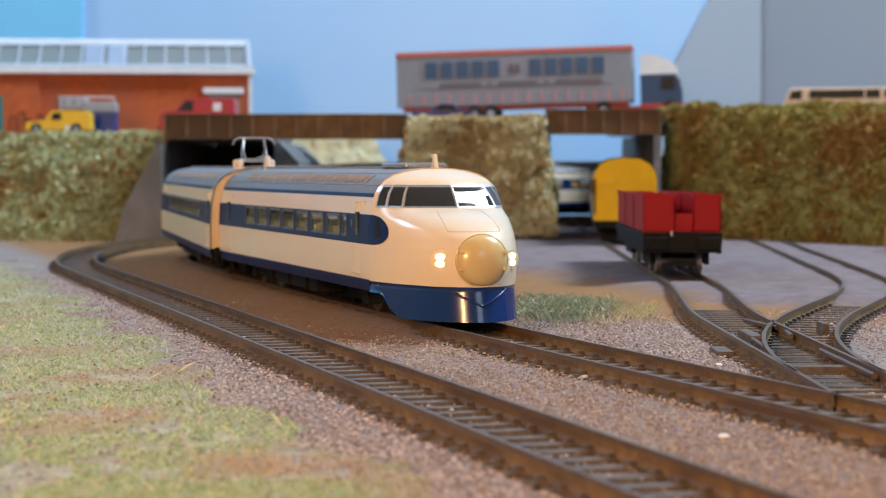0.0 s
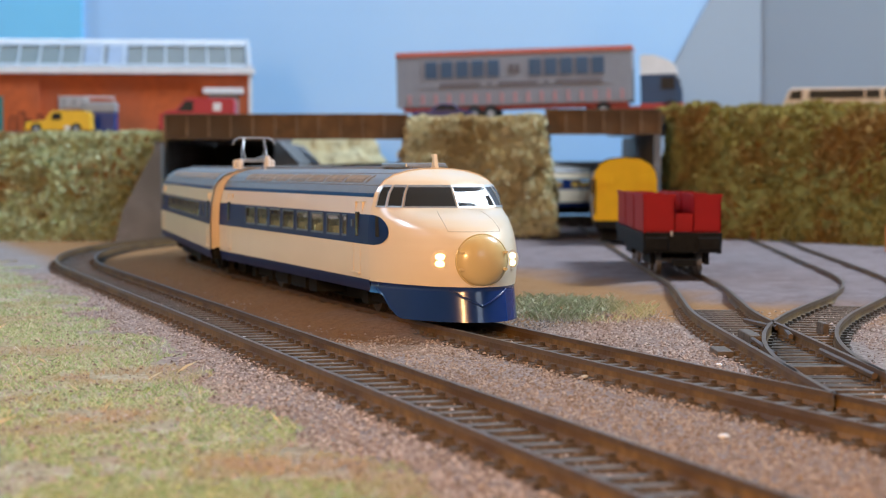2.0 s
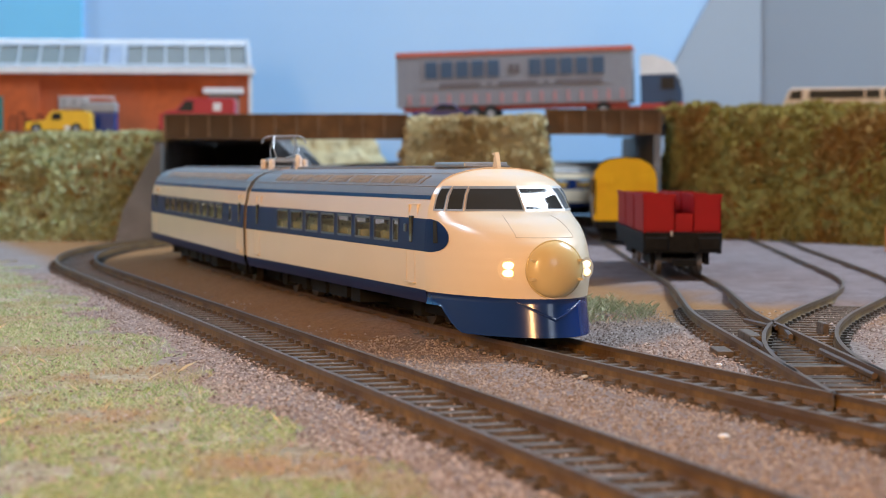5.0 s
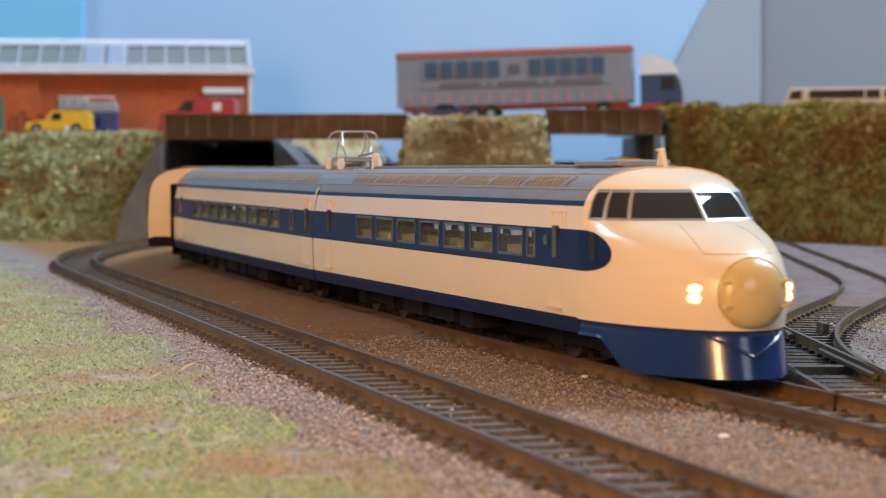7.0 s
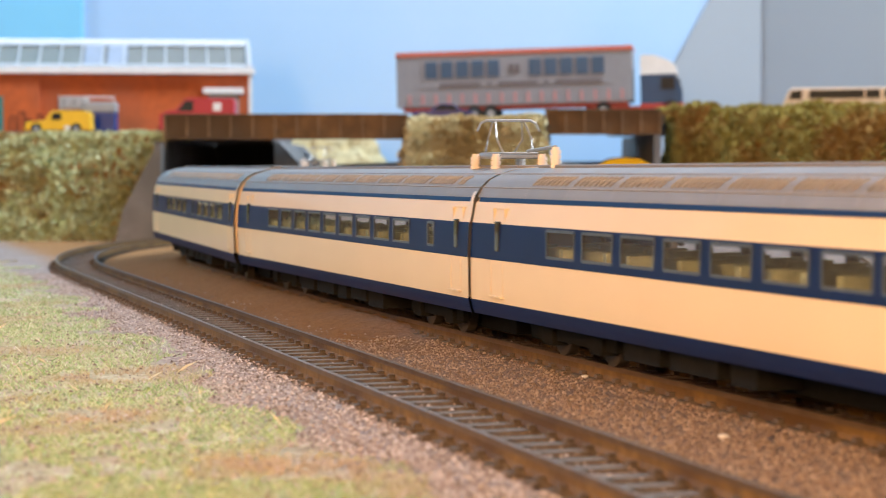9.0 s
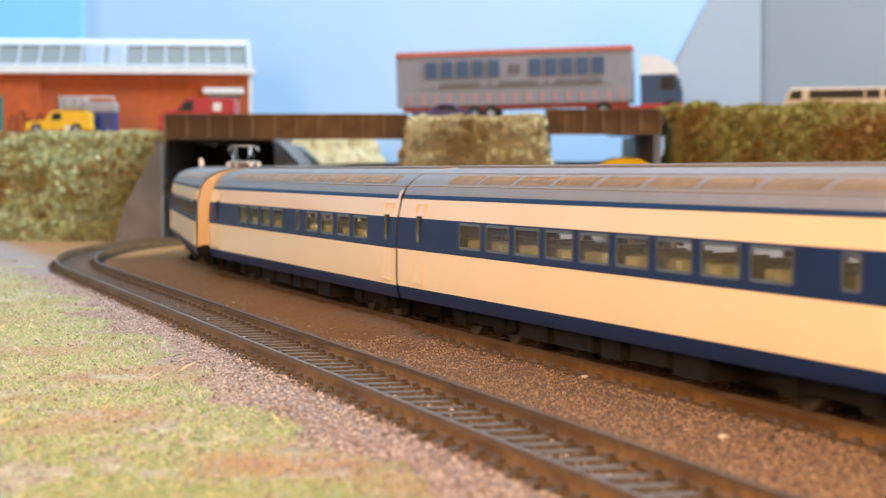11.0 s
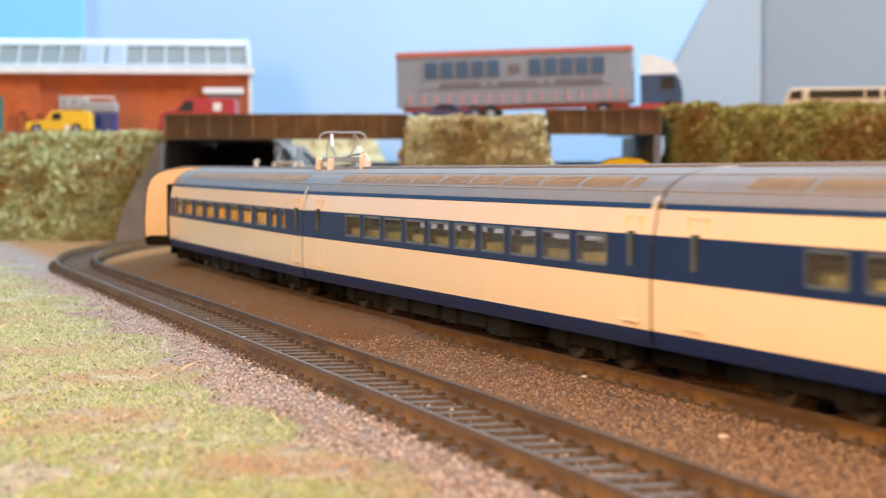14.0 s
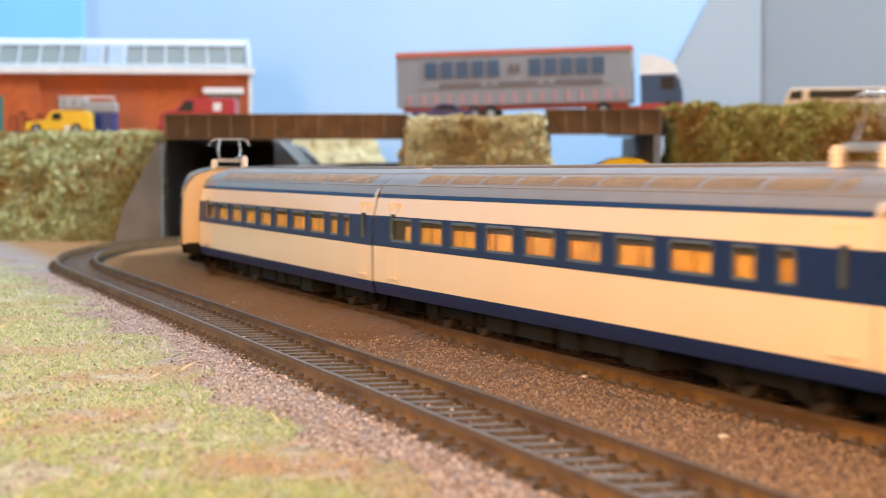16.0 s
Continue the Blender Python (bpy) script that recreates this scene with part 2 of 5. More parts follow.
def car(name, length, windows, seat, panto, label, front=None):
    """A car along -x (rear at x = 0, front at x = length); its front end is at the eye's side of the line. windows: (x, width) in mm."""
    thing = empty(name, label=label, category="train car", group="cars of the model express train")
    x0, x1 = (0.1, length - 0.1) if front is None else (0.1, front)
    part("skirt", shell(7.4, 10.7, x0, x1, 3), M_BLUE, thing, "dark blue lower body stripe")
    part("lower_side", shell(10.7, 20.3, x0, x1, 3), M_CREAM, thing, "glossy cream side panel")
    part("upper_side", shell(28.4, 33.2, x0, x1, 4), M_CREAM, thing, "glossy cream panel under the roof", smooth=True)
    part("gutter_stripe", shell(33.2, 34.2, x0 + 2, x1, 1, 0.15), M_BLUE, thing, "thin dark blue stripe")
    part("roof", shell(34.2, 41.35, x0, x1, 16), M_ROOF, thing, "grey ribbed plastic roof", smooth=True)
    lo, hi = 22.1, 27.7
    bms = [shell(20.3, lo, x0, x1, 1, 0.1), shell(hi, 28.4, x0, x1, 1, 0.1)]
    x = x0
    for wx, ww in sorted(windows):
        bms.append(shell(lo, hi, x, wx - ww / 2, 1, 0.1))
        x = wx + ww / 2
    bms.append(shell(lo, hi, x, x1, 1, 0.1))
    part("window_band", join(bms), M_BLUE, thing, "dark blue band round the windows")
    for wx, ww in windows:
        for sd in (-1, 1):
            w = part("window", shell(lo, hi, wx - ww / 2, wx + ww / 2, 1, -0.15, (sd,)), M_WIN, thing)
            w.visible_shadow = False
            yy = sorted((sd * (profile(24) - 0.2) / 1000, sd * (profile(24) + 0.22) / 1000))
            a, b = (wx - ww / 2) / 1000, (wx + ww / 2) / 1000
            part("window_frame", boxes((a - 0.00022, a + 0.00022, *yy, lo / 1000, hi / 1000), (b - 0.00022, b + 0.00022, *yy, lo / 1000, hi / 1000),
                                       (a, b, *yy, lo / 1000 - 0.0003, lo / 1000 + 0.0003), (a, b, *yy, hi / 1000 - 0.0003, hi / 1000 + 0.0003)), M_FRAME, w)
    part("floor_pan", boxes((x0 / 1000, x1 / 1000, -0.0175, 0.0175, 0.0085, 0.0115)), M_BLACK, thing)
    part("centre_sill", boxes(((x0 + 4) / 1000, (x1 - 4) / 1000, -0.0060, 0.0060, 0.0016, 0.0090)), M_BLACK, thing)
    bm = bmesh.new()
    n = int((x1 - x0 - 40) / 11)
    outer, thick, top = (0.0186, 0.0085, 0.0260) if seat is M_SEAT_ORANGE else (0.0165, 0.0018, 0.0238)
    for i in range(n):
        xx = (x0 + 26 + i * 11) / 1000
        for y0, y1 in ((-outer, -0.004), (0.004, outer)):
            box(bm, xx, xx + 0.006, y0, y1, 0.0115, 0.0175)
            box(bm, xx, xx + thick, y0, y1, 0.0175, top)
    part("seats", bm, seat, thing, "moulded rows of seats", kind="stuff")
    foot, upper = [7.4, 9, 11], [11, 20, 28, 33, 34.5, 36.5, 38.2, 39.5, 40.5, 41.1, 41.33]
    part("rear_end", body_end(x0 + 1.6, upper), M_CREAM, thing, "cream end wall")
    part("rear_foot", body_end(x0 + 1.6, foot), M_BLACK, thing)
    if front is None:
        part("front_end", body_end(x1 - 1.6, upper), M_CREAM, thing, "cream end wall")
        part("front_foot", body_end(x1 - 1.6, foot), M_BLACK, thing)
        for sd in (-1, 1):
            part("roof_cap", shell(33.0, 35.6, x1 - 2.0, x1, 5, 0.2, (sd,)), M_CREAM, thing, "cream moulded corner at the roof end", smooth=True)
        part("end_door", boxes((length / 1000 - 0.0013, length / 1000 - 0.0006, -0.005, 0.005, 0.0095, 0.033), bevel=0.0003), M_CREAM, thing)
        part("gangway", boxes((length / 1000 - 0.0012, length / 1000 + 0.0006, -0.0095, 0.0095, 0.007, 0.034), bevel=0.0005), M_BLACK, thing)
    # roof vents: slats in groups between the seams, and the long mouldings
    bm = bmesh.new()
    k = 0
    xx = x0 + 30
    while xx < x1 - 14:
        for sd in (-1, 1):
            if k % 9 != 8:
                pts = [(z, profile(z) + 0.16) for z in (37.1, 38.1, 39.0)]
                for (za, ya), (zb, yb) in zip(pts[:-1], pts[1:]):
                    rod(bm, ((xx + (za - 37.1) * 0.5) / 1000, sd * ya / 1000, za / 1000), ((xx + (zb - 37.1) * 0.5) / 1000, sd * yb / 1000, zb / 1000), 0.00032, 4)
        xx += 2.5
        k += 1
    part("roof_ribbing", bm, M_RIB, thing, "rows of worn raised roof vents", kind="stuff")
    part("shoulder_moulding", rods(0.00018, *[((x0 / 1000, sd * (profile(z) + 0.05) / 1000, z / 1000), (x1 / 1000, sd * (profile(z) + 0.05) / 1000, z / 1000))
                                              for sd in (-1, 1) for z in (36.5, 39.6)], seg=4), M_RIB, thing, "thin raised roof line")
    part("roof_walkway", boxes(((x0 + 6) / 1000, (x1 - 6) / 1000, -0.0052, 0.0052, 0.0406, 0.0417), bevel=0.0003), M_ROOF, thing, "flat raised roof walkway")
    xx = x0 + 29
    while xx < x1 - 12:
        part("roof_seam", shell(34.6, 41.1, xx - 0.16, xx + 0.16, 10, 0.1), M_RIB, thing)
        xx += 22.5
    # doors
    for dx in ((17, front - 12) if front else (17, length - 9)):
        for sd in (-1, 1):
            yy = sorted((sd * 0.01940, sd * 0.01966))
            yt = sorted((sd * 0.01840, sd * 0.01905))
            a = dx / 1000
            d = part("door", boxes((a - 0.0036, a - 0.0034, *yy, 0.0125, 0.0203), (a + 0.0034, a + 0.0036, *yy, 0.0125, 0.0203),
                                   (a - 0.0036, a - 0.0034, *yt, 0.0286, 0.0318), (a + 0.0034, a + 0.0036, *yt, 0.0286, 0.0318)), M_CREAM, thing)
            yw = sorted((sd * 0.0190, sd * 0.01975))
            part("door_window", boxes((a - 0.0012, a + 0.0012, *yw, 0.0222, 0.0290), bevel=0.0002), M_CABWIN, d)
            part("door_step", boxes((a - 0.004, a + 0.004, *sorted((sd * 0.0192, sd * 0.0203)), 0.0119, 0.0123)), M_CREAM, d)
            part("door_rail", boxes((a - 0.0045, a + 0.0045, *sorted((sd * 0.0183, sd * 0.01868)), 0.0316, 0.0320)), M_CREAM, d)
    bogie(thing, 0.045)
    bogie(thing, (length - 45 if front is None else front - 12) / 1000)
    bm = bmesh.new()
    rng = random.Random(5)
    xx = 76
    while xx < x1 - 80:
        w = rng.uniform(9, 20)
        box(bm, xx / 1000, (xx + w) / 1000, -0.0155, 0.0155, 0.0022 + rng.uniform(0, 0.0015), 0.0085)
        xx += w + rng.uniform(2, 5)
    part("underfloor_gear", bm, M_BLACK, thing, "black underfloor equipment", kind="stuff")
    part("coupling", boxes((-0.003, 0.004, -0.002, 0.002, 0.004, 0.007), (-0.0045, -0.0025, -0.003, 0.003, 0.0035, 0.0075)), M_BLACK, thing)
    if panto == "front":
        pantograph(thing, length / 1000 - 0.026)
    if panto == "rear":
        bm = bmesh.new()
        for i in range(4):
            rod(bm, (0.015, -0.0045, 0.0408 + i * 0.0011), (0.015, -0.0045, 0.0417 + i * 0.0011), 0.00125, 12)
        rod(bm, (0.015, -0.0045, 0.0404), (0.015, -0.0045, 0.0457), 0.0009, 10)
        part("insulator", bm, M_INSUL, thing, "ribbed white insulator")
        part("roof_cable", rods(0.0004, ((-0.002, -0.0045, 0.0449), (0.015, -0.0045, 0.0458)), seg=6), M_SILVER, thing)
    return thing


NOSE_Z = (10.4, 14, 17, 20, 23, 25.5, 27.5, 29.2, 30.5, 32.5, 34.5, 36.3, 37.8, 39.1, 40.1, 40.8)
NOSE_F = (37.6, 38.8, 39, 38.3, 36.2, 32.8, 28.2, 22.8, 18.2, 16.1, 14.2, 12.2, 9.4, 6.0, 2.6, 0.3)
NOSE_W = (19.4, 19.6, 19.7, 19.7, 19.6, 19.5, 19.3, 19.0, 18.8, 18.3, 17.7, 16.5, 14.8, 12.2, 8.8, 4.6)


CAB_CORNERS = (-90, -83, -70.5, -53.5, 0, 53.5, 70.5, 83, 90)


def nose_point(x_base, z, deg, out=0.0):
    """A point of the nose; round below, with flat window facets between the pillars higher up."""
    fr, w = float(np.interp(z, NOSE_Z, NOSE_F)), float(np.interp(z, NOSE_Z, NOSE_W))
    taper = float(np.interp(z, (10, 20, 27, 31, 36, 41), (0.14, 0.14, 0.15, 0.24, 0.34, 0.34)))
    e = 2 / 2.1

    def ring(d):
        c, s = max(math.cos(radians(d)), 0), math.sin(radians(d))
        return (fr + out) * c ** e, (w + out) * math.copysign(abs(s) ** e, s) * (1 - taper * c)
    x, y = ring(deg)
    flat = float(np.interp(z, (28.8, 30.6, 36.6, 38.6), (0, 0.9, 0.9, 0)))
    if flat > 0 and abs(deg) < 90:
        k = max(i for i, d in enumerate(CAB_CORNERS[:-1]) if d <= deg)
        a, b = CAB_CORNERS[k], CAB_CORNERS[k + 1]
        (xa, ya), (xc, yc) = ring(a), ring(b)
        # share of the chord that this angle's point reaches
        u = ((x - xa) * (xc - xa) + (y - ya) * (yc - ya)) / ((xc - xa) ** 2 + (yc - ya) ** 2)
        x, y = x + (xa + (xc - xa) * u - x) * flat, y + (ya + (yc - ya) * u - y) * flat
    return ((x_base + x) / 1000, y / 1000, z / 1000)


def nose_patch(xb, z0, z1, d0, d1, out, nz=8, nd=12):
    return sheet([[nose_point(xb, z0 + (z1 - z0) * i / nz, d0 + (d1 - d0) * j / nd, out) for j in range(nd + 1)] for i in range(nz + 1)])


def lead_car(length):
    xb = length - 37
    wins = [(53.2 + i * 18.6, 14.6) for i in range(7)] + [(177.2, 4.6)]
    thing = car("leading_train_car", length, wins, M_SEAT_GREY, "rear",
                "cream and blue streamlined train car with lit headlamps", front=xb)
    zs = np.interp(np.linspace(0, len(NOSE_Z) - 1, 60), range(len(NOSE_Z)), NOSE_Z)
    g = [[nose_point(xb, float(z), d) for d in np.linspace(-90, 90, 61)] for z in zs]
    nose = part("nose", sheet(g), M_CREAM, thing, "rounded glossy cream nose and cab", smooth=True)
    # blue nose skirt: set back under the cream lip, flared at its foot, cut up towards the bogie
    g = []
    for z in (10.45, 9.9, 9.0, 7.4, 5.5, 3.5, 2.0, 1.4):
        dx, dw = (-0.1, 0.1) if z > 10 else (-0.6 + 2.0 * (9.9 - z) / 8.5, -0.15 + 0.5 * (9.9 - z) / 8.5)
        row = []
        for d in np.linspace(-89, 89, 73):
            p = nose_point(xb, 10.4, float(d), 0.0)
            zz = z
            a = abs(float(d))
            lift = 1.3 + 6.1 * min(1, max(0, (a - 60) / 17)) ** 1.6
            zz = max(z, lift + (z - 1.3) * 0.12)
            k = 1 + dx / 38
            row.append((xb / 1000 + (p[0] - xb / 1000) * k, p[1] * (1 + dw / 20), min(zz, 10.45) / 1000))
        g.append(row)
    sk = part("nose_skirt", sheet(g), M_SKIRT, thing, "deep glossy blue nose skirt", smooth=True)
    for sg in (-1, 1):
        pts = []
        for f in np.linspace(0, 1, 7):
            z = 9.5 - 4.0 * f
            p = nose_point(xb, 10.4, sg * 27 * (1 - f))
            pts.append((xb / 1000 + (p[0] - xb / 1000) * (1 + (-0.6 + 2.0 * (9.9 - z) / 8.5) / 38) + 0.00015, p[1], z / 1000))
        part("chevron", rods(0.00034, *zip(pts[:-1], pts[1:]), seg=6), M_SKIRT, sk, "raised blue chevron bar")
    # engraved line round the nose hatch
    pts = [nose_point(xb, z, -24, 0.02) for z in np.linspace(29.6, 24.6, 12)] + [nose_point(xb, 24.6, d, 0.02) for d in np.linspace(-22, 22, 14)] + [nose_point(xb, z, 24, 0.02) for z in np.linspace(24.6, 29.6, 12)]
    part("hatch_line", rods(0.00007, *zip(pts[:-1], pts[1:]), seg=4), M_SEAM, thing, "thin engraved hatch line")
    # dome over the coupler
    bm = bmesh.new()
    bmesh.ops.create_uvsphere(bm, u_segments=40, v_segments=20, radius=1, matrix=Matrix.Translation(((xb + 36.9) / 1000, 0, 0.0173)) @ Matrix.Diagonal((0.0037, 0.0070, 0.0068, 1)))
    dome = part("nose_dome", bm, M_DOME, thing, "dull gold round nose cover", smooth=True)
    bm = bmesh.new()
    for sy in (-1, 1):
        for dz in (-0.0022, 0.0022):
            box(bm, (xb + 37.4) / 1000, (xb + 39.25) / 1000, sy * 0.0058 - 0.0006, sy * 0.0058 + 0.0006, 0.0173 + dz - 0.0003, 0.0173 + dz + 0.0003)
    part("catch", bm, M_DOME, dome)
    ring = [[((xb + 37.35 + 0.2 * math.cos(b)) / 1000, (0.0070 + 0.0002 * math.sin(b)) * math.cos(a), 0.0173 + (0.0068 + 0.0002 * math.sin(b)) * math.sin(a))
             for b in np.linspace(0, 2 * math.pi, 9)] for a in np.linspace(0, 2 * math.pi, 61)]
    part("rim", sheet(ring), M_DOME, dome, "thin raised rim of the nose cover", smooth=True)
    # headlamps: two bulbs in each round housing
    for sgn in (-1, 1):
        d = 33 * sgn
        p = Vector(nose_point(xb, 17.3, d, 0))
        nrm = (Vector(nose_point(xb, 17.3, d, 1)) - p).normalized()
        bm = bmesh.new()
        rod(bm, p - nrm * 0.0015, p + nrm * 0.0003, 0.0026, 24)
        hl = part("headlamp", bm, M_CREAM, thing, "round cream headlamp housing")
        for dz in (-0.0009, 0.0009):
            bm = bmesh.new()
            side = nrm.cross(Vector((0, 0, 1))).normalized()
            turn = Matrix((side, nrm, Vector((0, 0, 1)))).transposed().to_4x4()
            bmesh.ops.create_uvsphere(bm, u_segments=16, v_segments=8, radius=0.001, matrix=Matrix.Translation(p + nrm * 0.0002 + Vector((0, 0, dz))) @ turn @ Matrix.Diagonal((1.5, 0.5, 0.92, 1)))
            part("bulb", bm, M_LAMP, hl, "glowing warm white lamp", smooth=True)
    # cab windows
    for sgn in (-1, 1):
        for k, (a, b) in enumerate(((1.6, 52), (55, 69), (72, 82))):
            w = part("cab_window", nose_patch(xb, 30.9, 36.2, sgn * a, sgn * b, 0.18), M_CABWIN, thing, "dark cab glass", smooth=True)
            edges = [nose_patch(xb, 30.5, 36.6, sgn * (a - 0.9), sgn * a, 0.3, 6, 1), nose_patch(xb, 30.5, 36.6, sgn * b, sgn * (b + 0.9), 0.3, 6, 1),
                     nose_patch(xb, 30.5, 30.95, sgn * a, sgn * b, 0.3, 1, 10), nose_patch(xb, 35.95, 36.6, sgn * a, sgn * b, 0.3, 1, 10)]
            part("window_surround", join(edges), M_SILVER, w, "bright silver window surround")
    bm = prism([((xb - 4) / 1000, 0.0400), ((xb + 0.5) / 1000, 0.0400), ((xb - 1.6) / 1000, 0.0450), ((xb - 3.8) / 1000, 0.0448), ((xb - 3.8) / 1000, 0.0444), ((xb - 2.4) / 1000, 0.0443)], -0.0005, 0.0005)
    part("roof_fin", bm, M_CREAM, thing, "small cream aerial fin")
    part("roof_hatch", boxes(((xb - 34) / 1000, (xb - 10) / 1000, -0.006, 0.006, 0.0412, 0.0426), bevel=0.0004), M_SILVER, thing, "flat pale roof unit")
    part("cab_bulkhead", body_end(xb - 0.05, [33, 34.5, 36.5, 38.2, 39.5, 40.5, 41.1, 41.33]), M_CREAM, thing, "cream collar behind the cab roof")
    # dark blue end of the window band
    for sgn in (-1, 1):
        rows = []
        for i in range(17):
            z = 20.3 + 8.1 * i / 16
            w = math.sqrt(max(0.0, 1 - ((z - 24.35) / 4.06) ** 2))
            rows.append([nose_point(xb, z, sgn * (90 - k * (5 + 15 * w) / 8), 0.16) for k in range(9)])
        part("band_end", sheet(rows), M_BLUE, thing, "rounded end of the blue band")
        part("cab_door_window", nose_patch(xb, 22.6, 28.0, sgn * 78.5, sgn * 82.0, 0.3, 4, 3), M_CABWIN, thing)
        part("number_plate_frame", boxes((0.1848, 0.1866, *sorted((sgn * 0.0192, sgn * 0.0198)), 0.0248, 0.0268)), M_FRAME, thing)
    return thing


LC = 0.250
wins_a = [(54.6 + i * 18.7, 14.6) for i in range(10)]
wins_2 = [(54.6 + i * 17.8, 14.0) for i in range(9)] + [(221.6, 5)]
wins_b = [(62 + i * 17.8, 12.8) for i in range(4)] + [(142.8, 4.2)] + [(161 + i * 18.3, 13.2) for i in range(4)]
wins_g = [(24.4 + i * 23.6, 16.6) for i in range(8)] + [(209.4, 8), (223.6, 5.5)]
lead = lead_car(239.5)
cars = [lead]
c2 = car("train_car", 250, wins_2, M_SEAT_GREY, "front", "cream and blue train car with a raised pantograph")
c3 = car("train_car", 250, wins_b, M_SEAT_GREY, "", "cream and blue buffet car with two groups of windows")
c4 = car("train_car", 250, wins_a, M_SEAT_GREY, "rear", "cream and blue train car with a row of square windows")
c5 = car("train_car", 250, wins_g, M_SEAT_ORANGE, "front", "cream and blue train car with orange seats and pantograph")
c6 = car("train_car", 250, wins_g, M_SEAT_ORANGE, "rear", "cream and blue train car with orange seats")
cars += [c2, c3, c4, c5, c6]
cars += [copy_thing(c2, Matrix()), copy_thing(c3, Matrix()), copy_thing(c4, Matrix())]

# distance of the first joint along the line, in seconds and metres
RUN = [(0, 0.6575), (2.9, 0.6575), (3.2, 0.6555), (3.5, 0.651), (4, 0.64), (4.6, 0.6222), (5.2, 0.6013), (5.8, 0.577), (6.3, 0.5508), (6.5, 0.541), (7, 0.5131), (7.5, 0.4824), (8, 0.4492), (8.5, 0.4127), (9, 0.373),
       (9.2, 0.356), (9.7, 0.311), (10.2, 0.263), (10.7, 0.211), (11.3, 0.1425), (11.5, 0.116), (12, 0.049), (12.5, -0.0175), (13, -0.0813), (13.5, -0.1497), (14, -0.224), (14.5, -0.2982), (15, -0.376), (15.5, -0.4602), (16, -0.55)]


def car_pose(rear, pivots, length):
    a, b = on_main(rear - pivots[0]), on_main(rear - pivots[1])
    d = (b - a).normalized()
    p = a - d * pivots[0]
    return Matrix.Translation(p) @ pose(0, 0, 0, 0, 0, math.degrees(math.atan2(d.y, d.x))) @ pose(0, 0, 0, 0, -math.degrees(math.asin(d.z)), 0)


def motions():
    for k, c in enumerate(cars):
        rows = []
        for t, j in RUN:
            rows.append((t, car_pose(j + k * LC, (0.045, 0.205), LC)))
        walk(c, rows)


# ---------------------------------------------------------------- baseboard and ground
def ground_material():
    m = bpy.data.materials.new("scenic_ground")
    m.use_nodes = True
    nt = m.node_tree
    L = nt.links.new
    b = nt.nodes["Principled BSDF"]
    b.inputs["Roughness"].default_value = 0.95
    b.inputs["Specular IOR Level"].default_value = 0.15
    geo = nt.nodes.new("ShaderNodeNewGeometry")

    def noise_tex(scale, detail=6):
        n = nt.nodes.new("ShaderNodeTexNoise")
        n.inputs["Scale"].default_value, n.inputs["Detail"].default_value = scale, detail
        L(geo.outputs["Position"], n.inputs["Vector"])
        return n.outputs["Fac"]

    def tone(scale, c0, c1, lo=0.35, hi=0.65):
        r = nt.nodes.new("ShaderNodeValToRGB")
        r.color_ramp.elements[0].position, r.color_ramp.elements[1].position = lo, hi
        r.color_ramp.elements[0].color, r.color_ramp.elements[1].color = (*c0, 1), (*c1, 1)
        L(noise_tex(scale), r.inputs["Fac"])
        return r.outputs["Color"]

    def zone(nx, ny, c, soft, rough, scale):
        """1 where nx * x + ny * y + c is above zero, with a ragged edge."""
        d = nt.nodes.new("ShaderNodeVectorMath")
        d.operation = "DOT_PRODUCT"
        L(geo.outputs["Position"], d.inputs[0])
        d.inputs[1].default_value = (nx, ny, 0)
        n = nt.nodes.new("ShaderNodeMath")
        n.operation = "MULTIPLY_ADD"
        L(noise_tex(scale), n.inputs[0])
        n.inputs[1].default_value = rough
        L(d.outputs["Value"], n.inputs[2])
        r = nt.nodes.new("ShaderNodeMapRange")
        L(n.outputs[0], r.inputs["Value"])
        r.inputs["From Min"].default_value = -c + rough * 0.5 - soft
        r.inputs["From Max"].default_value = -c + rough * 0.5 + soft
        return r.outputs["Result"]

    def both(a, c):
        n = nt.nodes.new("ShaderNodeMath")
        n.operation = "MULTIPLY"
        L(a, n.inputs[0])
        L(c, n.inputs[1])
        return n.outputs[0]

    def mix(fac, a, c):
        n = nt.nodes.new("ShaderNodeMix")
        n.data_type = "RGBA"
        L(fac, n.inputs[0])
        L(a, n.inputs[6])
        L(c, n.inputs[7])
        return n.outputs[2]

    gravel = mix(noise_tex(25), tone(900, (0.12, 0.092, 0.080), (0.34, 0.275, 0.25)), tone(700, (0.2, 0.152, 0.135), (0.42, 0.355, 0.335)))
    grass = mix(noise_tex(34), tone(500, (0.20, 0.20, 0.10), (0.44, 0.44, 0.28)), tone(260, (0.28, 0.19, 0.14), (0.52, 0.42, 0.34)))
    yard = mix(noise_tex(12), tone(90, (0.15, 0.115, 0.115), (0.25, 0.205, 0.21)), tone(300, (0.15, 0.10, 0.09), (0.22, 0.175, 0.175)))
    # fine earth; its strong orange also paints in the train's warm-lit shade
    earth = mix(noise_tex(30), tone(500, (0.21, 0.098, 0.034), (0.32, 0.162, 0.060)), tone(800, (0.24, 0.122, 0.05), (0.36, 0.20, 0.095)))
    col = mix(both(zone(1, 0.34, -0.135, 0.015, 0.03, 40), zone(0, 1, -0.55, 0.02, 0.08, 25)), gravel, earth)
    col = mix(both(zone(1, 0.30, -0.285, 0.012, 0.05, 25), zone(0.3, 1, -0.66, 0.015, 0.07, 25)), col, yard)
